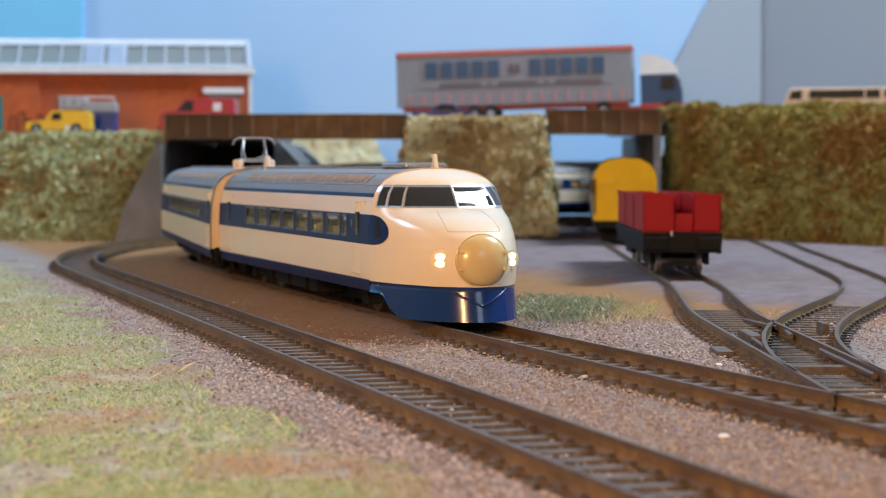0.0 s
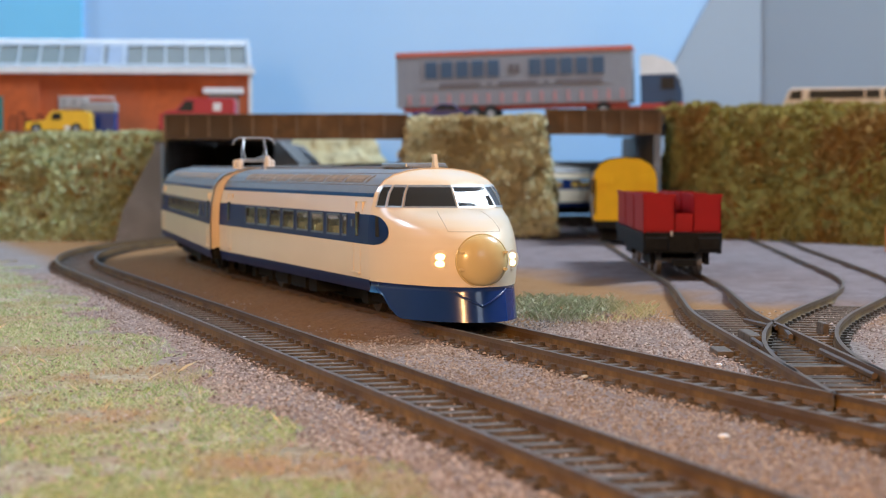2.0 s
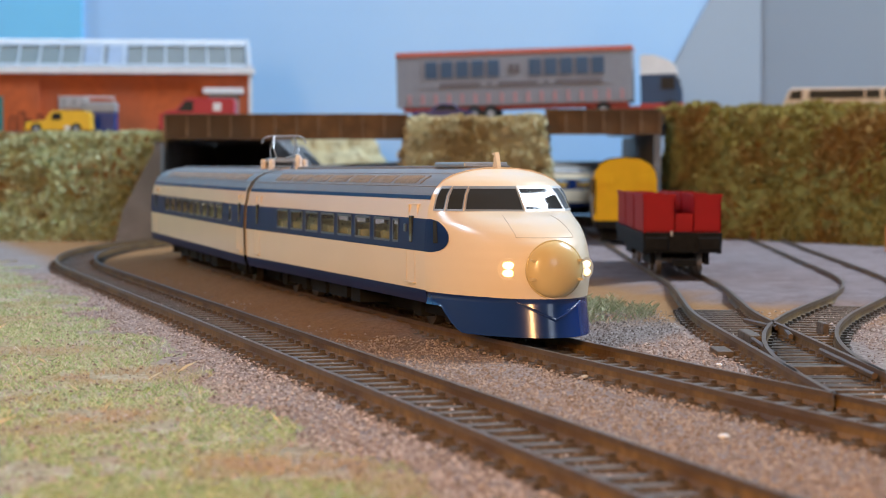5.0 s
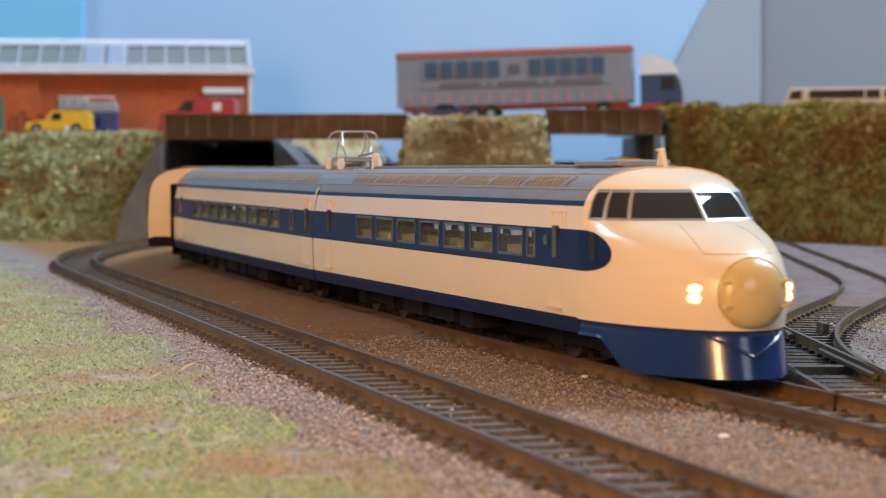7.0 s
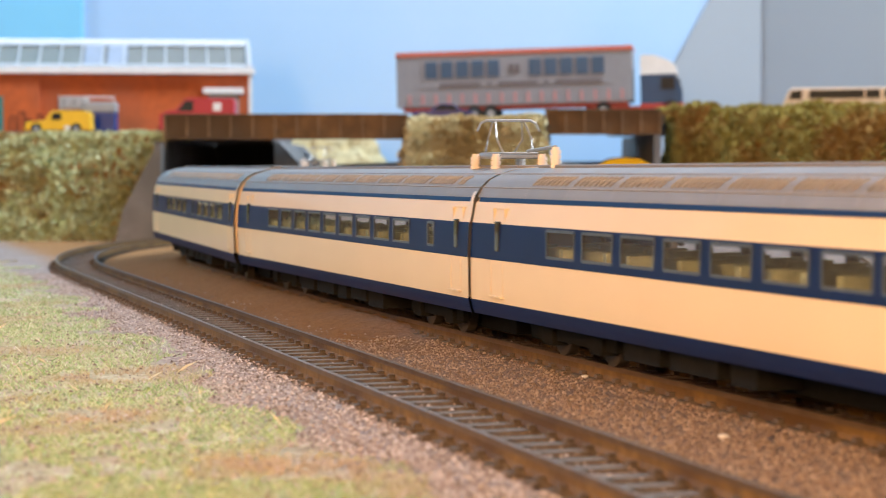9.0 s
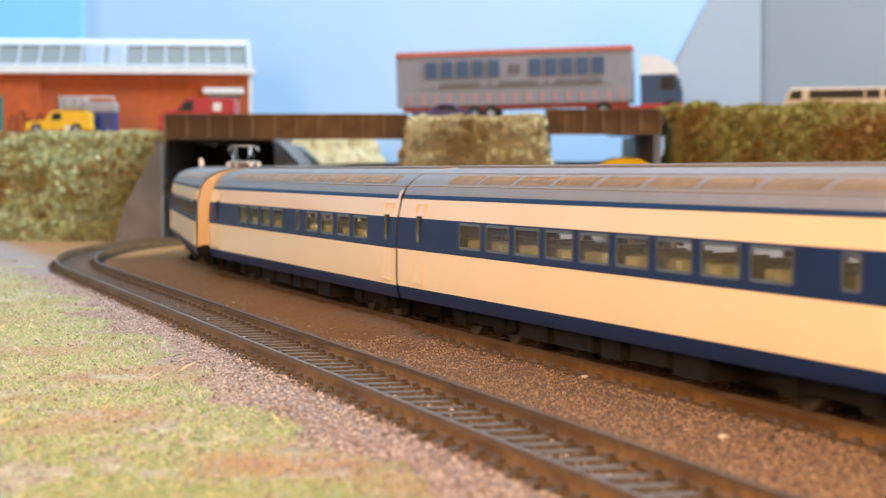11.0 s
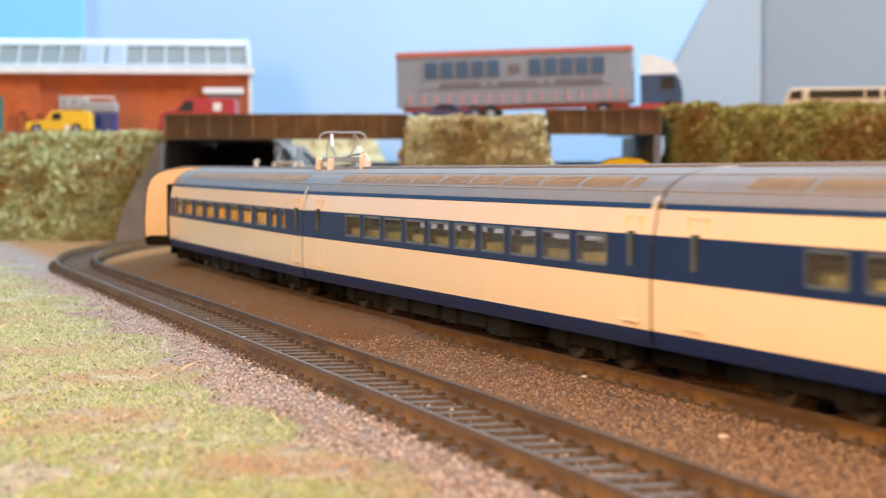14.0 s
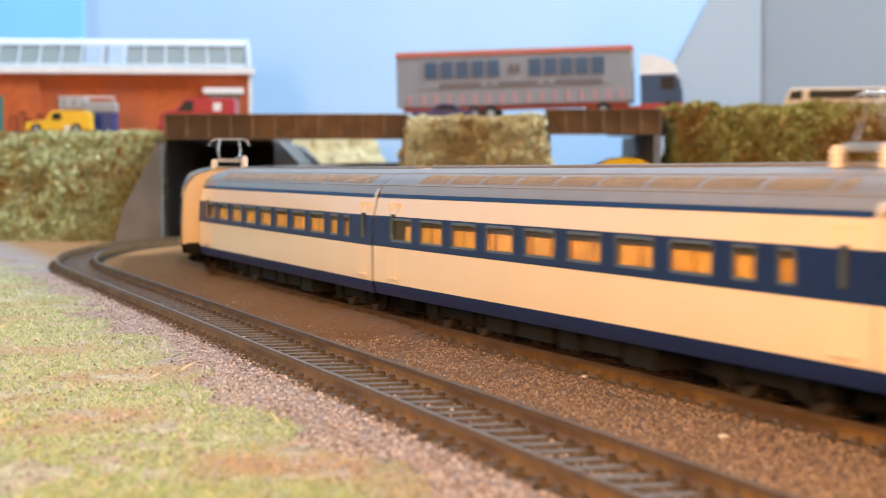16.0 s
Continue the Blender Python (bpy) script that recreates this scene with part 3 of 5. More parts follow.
    # earth between the lines, where the train's warm shade is coloured in
    between = both(zone(-1, -0.351, 0.168, 0.01, 0.02, 60), both(zone(1, 0.33, -0.128, 0.01, 0.02, 60), zone(-0.2, 1, -0.475, 0.02, 0.05, 40)))
    col = mix(between, col, earth)
    col = mix(zone(-1, -0.3138, 0.073, 0.008, 0.035, 60), col, grass)
    L(col, b.inputs["Base Color"])
    bp = nt.nodes.new("ShaderNodeBump")
    bp.inputs["Strength"].default_value, bp.inputs["Distance"].default_value = 0.5, 0.0008
    L(noise_tex(1100, 3), bp.inputs["Height"])
    L(bp.outputs["Normal"], b.inputs["Normal"])
    return m


M_GROUND = ground_material()


def main_x(y):
    """Middle of the main line on its straight part."""
    return -0.351 * y + 0.1835


def grid_ground():
    line_y, line_x = [q[1] for q in MAIN if 0.2 < q[1] < 0.97], [q[0] for q in MAIN if 0.2 < q[1] < 0.97]
    xs = np.concatenate([np.linspace(-1.5, -0.42, 20), np.linspace(-0.4, 0.42, 190), np.linspace(0.44, 1.5, 20)])
    ys = np.concatenate([np.linspace(-0.5, 0.17, 12), np.linspace(0.18, 1.0, 200), np.linspace(1.02, 1.8, 40)])
    def step(v):
        v = min(max(v, 0), 1)
        return v * v * (3 - 2 * v)

    def yard(x, y):
        """The yard's made-up surface lies nearly level with its rails."""
        return 0.0022 * step((x + 0.3 * y - 0.275) / 0.02) * step((0.3 * x + y - 0.655) / 0.035)

    def heap(x, y):
        """Fine earth banked up to the near rail of the main line, past the open stretch of ballast."""
        d = x - (main_x(y) if y < 0.46 else float(np.interp(y, line_y, line_x)))
        across = step((d + 0.036) / 0.026) * (1 - step((d + 0.0100) / 0.0045))
        return 0.0034 * across * step((y - 0.475 - 0.02 * noise.noise((x * 50, y * 50, 2))) / 0.07) * step((1.0 - y) / 0.08)
    g = [[(float(x), float(y), yard(x, y) + heap(x, y) + 0.0001 + 0.0005 * noise.noise((x * 60, y * 60, 0)) + 0.0003 * noise.noise((x * 200, y * 200, 3))) for x in xs] for y in ys]
    return sheet(g)


ground = part("ground", grid_ground(), M_GROUND, None, smooth=True)
tagged(ground, "brown gravel and grass scenic ground of a model railway", "ground", kind="structure")
M_BOARD = mat("plywood_board", (0.35, 0.24, 0.13), rough=0.7, var=0.2, scale=30)
board = part("baseboard", boxes((-1.5, 1.5, -0.5, 1.8, -0.03, -0.006)), M_BOARD)
tagged(board, "plywood baseboard under the railway", "baseboard", kind="structure")


# ---------------------------------------------------------------- track
def sweep(pts, section, off):
    """A closed section (across, up) swept along (x, y, heading) or (x, y, heading, rise)."""
    g = []
    for x, y, h, *rise in pts:
        nx, ny = math.cos(h), -math.sin(h)
        lift = rise[0] if rise else 0.0
        g.append([(x + nx * (off + a), y + ny * (off + a), z + lift) for a, z in section + section[:1]])
    return sheet(g)


WEB = [(-0.0009, 0.0009), (0.0009, 0.0009), (0.00045, 0.0018), (0.00045, 0.0031), (-0.00045, 0.0031), (-0.00045, 0.0018)]
HEAD = [(-0.0005, 0.0030), (0.0005, 0.0030), (0.0005, 0.0040), (-0.0005, 0.0040)]


def rail(pts, off, parent, every=6):
    p = pts[::every]
    r = part("rail", sweep(p, WEB, off), M_RAIL, parent)
    part("rail_head", sweep(p, HEAD, off), M_RAILTOP, r, "dull worn rail head")


def sleeper_mesh():
    bm = boxes((-0.0122, 0.0122, -0.0016, 0.0016, -0.001, 0.0011))
    for s in (-1, 1):
        for d in (-0.0018, 0.0018):
            box(bm, s * 0.00885 + d * 0.8 - 0.0006, s * 0.00885 + d * 0.8 + 0.0006, -0.0008, 0.0008, 0.0009, 0.0018)
    me = bpy.data.meshes.new("sleeper")
    bm.to_mesh(me)
    bm.free()
    me.materials.append(M_SLEEPER)
    return me


SLEEPER = sleeper_mesh()


def sleepers(pts, parent, pitch=0.0084, y_to=1.2):
    step = int(round(pitch / 0.001 * 1000)) / 1000
    i = 0.0
    while int(i) < len(pts):
        x, y, h, *rise = pts[int(i)]
        if 0.12 < y < y_to:
            ob = new("sleeper", SLEEPER)
            ob.matrix_world = pose(x, y, rise[0] if rise else 0, 0, 0, -math.degrees(h))
            ob.parent = parent
        i += step


def track(label, pts, y_to=1.2):
    thing = empty("track", label=label, category="railway track", kind="structure")
    rail(pts, -0.00885, thing)
    rail(pts, 0.00885, thing)
    return thing, pts, y_to


t_near = track("rusty curving model track with dark sleepers", NEAR)
t_main = track("rusty model main line that the train runs on", [(*p, climb(i * 0.001 - MAIN0)) for i, p in enumerate(MAIN) if p[1] > -0.2])
part("track_bed", sweep([q for q in t_main[1] if q[3] > 0.0016][::6], [(-0.017, -0.0095), (0.017, -0.0095), (0.0135, 0.0008), (-0.0135, 0.0008)], 0), M_STONE, t_main[0], "sloping bed of ballast")
SIDING = line_path(0.0799, 0.345, 0.0, [(0.17, 0), (0.06, 1.3), (0.08, 0), (0.05, -1.0), (0.8, 0)])
t_side = track("siding track with sleepers sunk in the yard", SIDING, 0.6)
BRANCH = line_path(0.0801, 0.385, 0.0, [(0.13, 2.05), (0.06, 1.4), (0.045, 0), (0.13, -1.85), (0.05, -0.6), (0.45, 0)])
t_branch = track("branch track curving away through the yard", BRANCH, 0.62)

# ---------------------------------------------------------------- banks of grass
M_BANK_L = mat("pale_green_flock", (0.30, 0.31, 0.14), rough=0.95, var=0.4, scale=90, second=(0.26, 0.13, 0.04), mix_scale=22, bump=0.8, bump_scale=350, spec=0.1)
M_BANK_R = mat("olive_flock", (0.21, 0.18, 0.05), rough=0.95, var=0.5, scale=90, second=(0.19, 0.085, 0.018), mix_scale=18, bump=0.8, bump_scale=350, spec=0.1)
M_BANK_M = mat("straw_flock", (0.56, 0.50, 0.31), rough=0.95, var=0.2, scale=90, second=(0.50, 0.42, 0.24), mix_scale=25, bump=0.8, bump_scale=350, spec=0.1)


def bank(name, label, foot, crest, z_top, back, material, steep=1.0, seed=1, z_foot=-0.002):
    """A bank: foot and crest are lines of (x, y); it falls from the crest to the foot and runs level behind it."""
    n, rows = 90, []
    def along(pts, u):
        k = u * (len(pts) - 1)
        i = min(int(k), len(pts) - 2)
        a, b = Vector(pts[i]), Vector(pts[i + 1])
        return a + (b - a) * (k - i)
    for i in range(n + 1):
        u = i / n
        f, c, k = along(foot, u), along(crest, u), along(back, u)
        row = []
        for j in range(41):
            v = j / 40
            if v < 0.7:
                w = v / 0.7
                p = f + (c - f) * (w ** steep)
                z = z_foot + (z_top - z_foot) * (1 - (1 - w) ** 1.5)
            else:
                w = (v - 0.7) / 0.3
                p = c + (k - c) * w
                z = z_top
            q = Vector((p.x * 45, p.y * 45, z * 45 + seed * 9))
            d = 0.006 * noise.noise(q) + 0.003 * noise.noise(q * 2.7) + 0.0015 * noise.noise(q * 7)
            s = min(1, v * 6)
            row.append((p.x + d * 0.5, p.y - d * 1.2 * s, z + d * s * 0.7))
        rows.append(row)
    return tagged(part(name, sheet(rows), material, None, smooth=True), label, "embankment", kind="structure")


bank_l = bank("embankment_left", "pale green and brown flocked grass bank", [(-0.62, 1.16), (-0.32, 1.215), (-0.235, 1.225), (-0.180, 1.222)],
              [(-0.62, 1.27), (-0.33, 1.285), (-0.222, 1.275), (-0.177, 1.245)], 0.0672, [(-0.62, 1.55), (-0.33, 1.55), (-0.22, 1.55), (-0.178, 1.55)], M_BANK_L, 1.0, 1)
bank_m = bank("embankment_middle", "straw coloured flocked bank between two bridges", [(-0.026, 1.225), (-0.022, 1.185), (0.067, 1.180), (0.070, 1.235)],
              [(-0.024, 1.235), (-0.019, 1.206), (0.058, 1.202), (0.064, 1.235)], 0.0745, [(-0.021, 1.245), (-0.012, 1.252), (0.054, 1.255), (0.063, 1.26)], M_BANK_M, 1.0, 2, 0.006)
bank_r = bank("embankment_right", "tall olive and brown flocked grass bank", [(0.142, 1.25), (0.158, 1.205), (0.20, 1.16), (0.262, 1.05), (0.40, 0.84)],
              [(0.145, 1.27), (0.168, 1.245), (0.235, 1.20), (0.315, 1.08), (0.47, 0.90)], 0.0845, [(0.15, 1.70), (0.2, 1.70), (0.3, 1.70), (0.40, 1.70), (0.8, 1.70)], M_BANK_R, 1.0, 3)

M_BANK_B = M_BANK_M
bank_b = bank("embankment_back", "distant straw coloured bank seen under the bridge", [(-0.165, 1.72), (-0.12, 1.70), (-0.07, 1.70), (-0.03, 1.72)],
              [(-0.16, 1.76), (-0.13, 1.75), (-0.10, 1.755), (-0.066, 1.76)], 0.0735, [(-0.16, 1.80), (-0.13, 1.80), (-0.10, 1.80), (-0.072, 1.80)], M_BANK_B, 1.0, 5)

# ---------------------------------------------------------------- bridges, road, backdrop
M_GIRDER = mat("rusty_brown_girder", (0.16, 0.085, 0.032), rough=0.7, var=0.35, scale=120, second=(0.09, 0.055, 0.03), bump=0.3)
M_RIBS = mat("worn_girder_stiffener", (0.20, 0.125, 0.065), rough=0.7, var=0.3, scale=120)
M_CONC = mat("grey_abutment", (0.2, 0.2, 0.21), rough=0.85, var=0.2, scale=120, second=(0.14, 0.14, 0.14), bump=0.2)
M_ROAD = mat("grey_road_card", (0.16, 0.15, 0.15), rough=0.9, var=0.2, scale=200)
M_SKYPAINT = mat("pale_blue_backdrop_paint", (0.41, 0.62, 0.90), rough=0.9, var=0.03, scale=6, second=(0.47, 0.66, 0.90), mix_scale=2.5, spec=0.1)
# grey of the side wall, and of the shade painted beside it
M_SKYGREY = mat("grey_blue_wall_and_shade_paint", (0.38, 0.43, 0.50), rough=0.9, var=0.03, scale=6, spec=0.1)
M_SKYLIT = mat("lamplit_blue_backdrop_paint", (0.25, 0.62, 0.90), rough=0.9, var=0.04, scale=6, spec=0.1)


def girder_bridge(x0, x1, y, z0, z1, depth, ribs):
    thing = empty("girder_bridge", label="rust brown plate girder road bridge", category="bridge")
    part("girder", boxes((x0, x1, y, y + 0.003, z0, z1)), M_GIRDER, thing)
    part("top_flange", boxes((x0, x1, y - 0.002, y + 0.005, z1, z1 + 0.0012)), M_GIRDER, thing)
    part("bottom_flange", boxes((x0, x1, y - 0.002, y + 0.005, z0 - 0.0012, z0)), M_GIRDER, thing)
    for i in range(ribs + 1):
        x = x0 + 0.001 + (x1 - x0 - 0.002) * i / ribs
        part("stiffener", boxes((x - 0.0006, x + 0.0006, y - 0.0018, y, z0, z1)), M_RIBS, thing)
    part("deck", boxes((x0, x1, y + 0.004, y + depth, z1 - 0.010, z1 - 0.002)), M_ROAD, thing, "grey road deck")
    return thing


girder_bridge(-0.1765, -0.0222, 1.215, 0.0660, 0.0795, 0.13, 11)
girder_bridge(0.0647, 0.138, 1.215, 0.0690, 0.0825, 0.13, 6)
road = tagged(part("road", boxes((-0.0222, 0.0647, 1.26, 1.40, 0.0685, 0.0780), (0.145, 0.62, 1.30, 1.70, 0.0755, 0.0825), (-0.65, -0.185, 1.40, 1.70, 0.066, 0.0735)), M_ROAD), "grey card road over the railway", "road", kind="structure")
# dark colour stands in for the shade inside the underpass
plain_dark = mat("shade_dark_wall", (0.085, 0.075, 0.068), rough=0.9, var=0.3, scale=60)
ab = tagged(part("abutment", join([boxes((-0.1845, -0.1765, 1.228, 1.57, 0, 0.0640), (0.1340, 0.1385, 1.222, 1.44, 0, 0.0690)),
                                   prism([(-0.1185, 0), (-0.1185, 0.0655), (-0.1155, 0.0655), (-0.1015, 0.0510), (-0.1015, 0)], 1.352, 1.60),
                                   prism([(-0.1765, 0), (-0.1765, 0.062), (-0.180, 0.060), (-0.201, 0.020), (-0.206, 0)], 1.205, 1.2125)]), M_CONC),
            "grey concrete bridge abutments and wing wall", "wall", kind="structure")
tagged(part("underpass_wall", boxes((-0.1762, -0.1188, 1.50, 1.51, 0, 0.0650)), plain_dark), "underpass back wall painted dark as the shade inside", "wall", kind="structure")
tagged(part("underpass_roof", boxes((-0.1762, -0.1188, 1.346, 1.515, 0.0652, 0.0720)), M_ROAD), "grey road deck over the underpass", "road", kind="structure")
# bluer panel: lamplight on the left of the backdrop, put into its colour
deep = tagged(part("backdrop_lit_patch", boxes((-1.5, -0.345, 1.8405, 1.8505, 0.10, 1.5)), M_SKYLIT), "deeper blue patch painted as lamplight on the backdrop", "backdrop", kind="structure")
back_wall = tagged(part("backdrop", boxes((-1.5, 0.305, 1.85, 1.90, -0.9, 1.5)), M_SKYPAINT), "pale blue painted backdrop", "backdrop", kind="structure")
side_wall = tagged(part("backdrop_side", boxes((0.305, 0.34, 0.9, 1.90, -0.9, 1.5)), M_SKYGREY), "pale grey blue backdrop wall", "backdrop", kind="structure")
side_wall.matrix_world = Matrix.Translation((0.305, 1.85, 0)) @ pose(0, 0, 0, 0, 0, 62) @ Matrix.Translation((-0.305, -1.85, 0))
# slanted patch that paints a diagonal shadow onto the backdrop
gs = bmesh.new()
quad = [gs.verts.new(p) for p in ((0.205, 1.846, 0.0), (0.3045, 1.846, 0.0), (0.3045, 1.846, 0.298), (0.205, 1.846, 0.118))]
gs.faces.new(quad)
tagged(part("backdrop_shade", gs, M_SKYGREY), "slanted grey patch painted as shade in the backdrop corner", "backdrop", kind="structure")
M_WALL = mat("cream_room_wall", (0.42, 0.40, 0.37), rough=0.9, var=0.04, scale=4)
tagged(part("room_walls", boxes((-2.6, -2.5, -2.6, 2.6, -0.9, 1.5), (2.5, 2.6, -2.6, 2.6, -0.9, 1.5), (-2.6, 2.6, -2.6, -2.5, -0.9, 1.5), (-2.6, 2.6, 2.5, 2.6, -0.9, 1.5)), M_WALL), "plain cream room walls", "wall", kind="structure")
tagged(part("floor", boxes((-2.6, 2.6, -2.6, 2.6, -1.0, -0.9)), M_BOARD), "brown floor of the room", "floor", kind="structure")
tagged(part("ceiling", boxes((-2.6, 2.6, -2.6, 2.6, 1.5, 1.6)), M_WALL), "plain pale ceiling", "ceiling", kind="structure")


# ---------------------------------------------------------------- models on the upper level
def plain(name, c, rough=0.45, var=0.06, **k):
    return mat(name, c, rough=rough, var=var, scale=120, **k)


M_BRICK = mat("orange_brick_card", (0.50, 0.105, 0.022), rough=0.85, var=0.16, scale=160, second=(0.42, 0.10, 0.035), mix_scale=14, bump=0.2)
M_WHITE = plain("white_paint", (0.78, 0.78, 0.80))
M_TRAILER = plain("grey_curtain", (0.27, 0.275, 0.31), 0.6)
M_RED = plain("lorry_red", (0.42, 0.03, 0.03))
M_REDSTRIP = plain("faded_red_strip", (0.55, 0.12, 0.09))
M_PINK = plain("faint_pink_strap", (0.50, 0.24, 0.26))
M_TEXTBLUE = plain("signwriting_blue", (0.004, 0.075, 0.17))
M_TEXTGREY = plain("signwriting_grey", (0.10, 0.10, 0.13))
M_CABBLUE = plain("cab_dark_blue", (0.011, 0.055, 0.13), 0.5)
M_DARKGLASS = plain("dark_glass", (0.012, 0.016, 0.02), 0.4, spec=0.2)
M_YELLOW = plain("yellow_paint", (0.80, 0.46, 0.01), 0.35)
M_VANRED = plain("crimson_paint", (0.40, 0.008, 0.03), 0.45)
M_CARBLUE = plain("purple_blue_paint", (0.05, 0.045, 0.14), 0.25, coat=0.5)
M_BUSCREAM = plain("cream_bus_paint", (0.75, 0.62, 0.52), 0.4)
M_BOXBLUE = plain("container_blue", (0.012, 0.045, 0.20))
M_TEAL = plain("teal_door_paint", (0.0, 0.17, 0.17))
M_GREY = plain("mid_grey_paint", (0.30, 0.31, 0.33))
M_ROOFGLASS = plain("dusty_rooflight", (0.22, 0.22, 0.20), 0.3)
M_BAR = plain("pale_glazing_bar", (0.52, 0.54, 0.58))
M_TYRE = plain("black_tyre", (0.015, 0.015, 0.015), 0.8)
M_WAGONRED = plain("red_wagon_plastic", (0.31, 0.002, 0.004), 0.5, spec=0.25)
M_COACHYELLOW = plain("yellow_coach_end", (0.80, 0.47, 0.0), 0.55, spec=0.25)
M_COACHGREY = plain("grey_coach_side", (0.30, 0.32, 0.36), 0.45)
M_ORANGE = plain("orange_plastic", (0.75, 0.2, 0.01), 0.5)


def wheel(parent, x, y, z, r, w, hub=True):
    bm = bmesh.new()
    rod(bm, (x, y - w / 2, z), (x, y + w / 2, z), r, 18)
    ob = part("wheel", bm, M_TYRE, parent, "black rubber wheel")
    if hub:
        bm = bmesh.new()
        rod(bm, (x, y - w / 2 - 0.0003, z), (x, y - w / 2 + 0.0005, z), r * 0.5, 12)
        part("hub", bm, M_GREY, ob)


# -- articulated lorry
LORRY = Matrix.Translation((-0.0353, 1.50, 0.0812)) @ pose(0, 0, 0, 0, -1.5, -8)
lorry = empty("lorry", LORRY, label="grey curtain sided articulated lorry with dark blue cab", category="lorry")
ramp = tagged(part("road_ramp", boxes((-0.06, 0.27, -0.03, 0.11, -0.006, -0.0002), (0.048, 0.085, 0.0, 0.05, -0.0775, -0.006), (0.225, 0.265, 0.085, 0.108, -0.0775, -0.006)), M_ROAD), "grey road surface under the lorry", "road", kind="structure")
ramp.matrix_world = LORRY
LT2 = 0.183
part("trailer_body", boxes((0, LT2, 0, 0.036, 0.0125, 0.0545), bevel=0.0006), M_TRAILER, lorry, "pale grey curtain side trailer")
part("top_rail", boxes((-0.0003, LT2 + 0.0003, -0.0008, 0.0368, 0.0518, 0.0552)), M_REDSTRIP, lorry, "faded red roof rail")
part("chassis", boxes((0.004, LT2 - 0.004, 0.004, 0.032, 0.0095, 0.0122)), M_RED, lorry, "dark red trailer chassis")
for i in range(17):
    x = 0.009 + i * 0.0103
    part("strap", boxes((x, x + 0.0022, -0.0006, 0.0002, 0.0142, 0.0222)), M_PINK, lorry)
sign = part("sign_panel", boxes((0.020, 0.168, -0.0004, 0.0001, 0.0265, 0.0495)), M_TRAILER, lorry)
for start, n, w in ((0.0228, 5, 0.0121), (0.0882, 2, 0.0046), (0.1036, 5, 0.0121)):
    for i in range(n):
        lo_, hi_ = (0.0345, 0.0475) if n > 2 else (0.0372, 0.0440)
        part("letter_block", boxes((start + i * w, start + i * w + w * 0.78, -0.0011, -0.0003, lo_, hi_), bevel=0.0002), M_TEXTBLUE if n > 2 else M_TEXTGREY, sign, "blue signwriting block")
for a, b in ((0.034, 0.066), (0.0715, 0.074), (0.0795, 0.110), (0.1155, 0.118), (0.1235, 0.160)):
    part("writing_bar", boxes((a, b, -0.0009, -0.0003, 0.0278, 0.0306)), M_TEXTGREY, sign, "small grey line of writing")
for x in (0.060, 0.073):
    for y in (0.004, 0.032):
        wheel(lorry, x, y, 0.0062, 0.0062, 0.006)
for x in (0.160, 0.212):
    for y in (0.004, 0.032):
        wheel(lorry, x, y, 0.0062, 0.0062, 0.006)
part("landing_leg", boxes((0.140, 0.1415, 0.006, 0.008, 0.0, 0.010), (0.138, 0.1435, 0.005, 0.009, -0.0003, 0.0006)), M_GREY, lorry)
part("tractor_chassis", boxes((0.1465, 0.2185, 0.008, 0.028, 0.0055, 0.0090)), M_RED, lorry, "dark red tractor frame")
cab = part("cab", prism([(0.1910, 0.0085), (0.1910, 0.0335), (0.2195, 0.0335), (0.2250, 0.0200), (0.2255, 0.0045), (0.2155, 0.0045), (0.2125, 0.0085)], 0.0015, 0.0345), M_CABBLUE, lorry, "dark blue lorry cab")
part("cab_skirt", prism([(0.1910, 0.0065), (0.1910, 0.0105), (0.2258, 0.0105), (0.2261, 0.0015), (0.2165, 0.0015), (0.2125, 0.0075)], 0.0010, 0.0350), M_RED, cab, "red lower cab panels")
part("side_window", boxes((0.2080, 0.2190, 0.0011, 0.0018, 0.0215, 0.0310)), M_DARKGLASS, cab)
part("windscreen", prism([(0.2200, 0.0330), (0.2255, 0.0205), (0.2259, 0.0205), (0.2205, 0.0330)], 0.003, 0.033), M_DARKGLASS, cab)
part("mirror", boxes((0.2225, 0.2237, -0.0025, -0.0008, 0.0230, 0.0290)), M_BLACK, cab)
part("roof_fairing", prism([(0.1910, 0.0333), (0.1910, 0.0475), (0.1940, 0.0495), (0.2040, 0.0485), (0.2150, 0.0440), (0.2205, 0.0395), (0.2215, 0.0333)], 0.0020, 0.0340), M_WHITE, cab, "white wind deflector on the roof")
cab.scale = (0.93, 1, 0.97)
cab.location.x = 0.191 * 0.07 - 0.0022

# -- warehouse
wx0, wx1, wy, wz = -0.72, -0.1605, 1.60, 0.0735
wh = empty("warehouse", label="orange brick warehouse with white glazed roof", category="building")
part("wall", boxes((wx0, wx1, wy, wy + 0.13, wz, 0.1262)), M_BRICK, wh, "orange brick wall")
part("wall_bay", boxes((wx0, -0.332, wy - 0.004, wy, wz, 0.1262)), M_BRICK, wh, "projecting brick bay")
part("eaves_board", boxes((wx0, wx1 + 0.004, wy - 0.009, wy + 0.002, 0.1248, 0.1300), bevel=0.0005), M_WHITE, wh, "white eaves board")
roof_a, roof_b = (wy - 0.005, 0.1295), (wy + 0.045, 0.1540)
def on_roof(v, up=0.0):
    return (roof_a[0] + (roof_b[0] - roof_a[0]) * v, roof_a[1] + (roof_b[1] - roof_a[1]) * v + up)
(ya, za), (yb, zb) = on_roof(0), on_roof(1)
part("roof_slope", sheet([[(wx0, ya, za), (wx1, ya, za)], [(wx0, yb, zb), (wx1 - 0.003, yb, zb)]]), M_ROOFGLASS, wh, "dusty roof glazing")
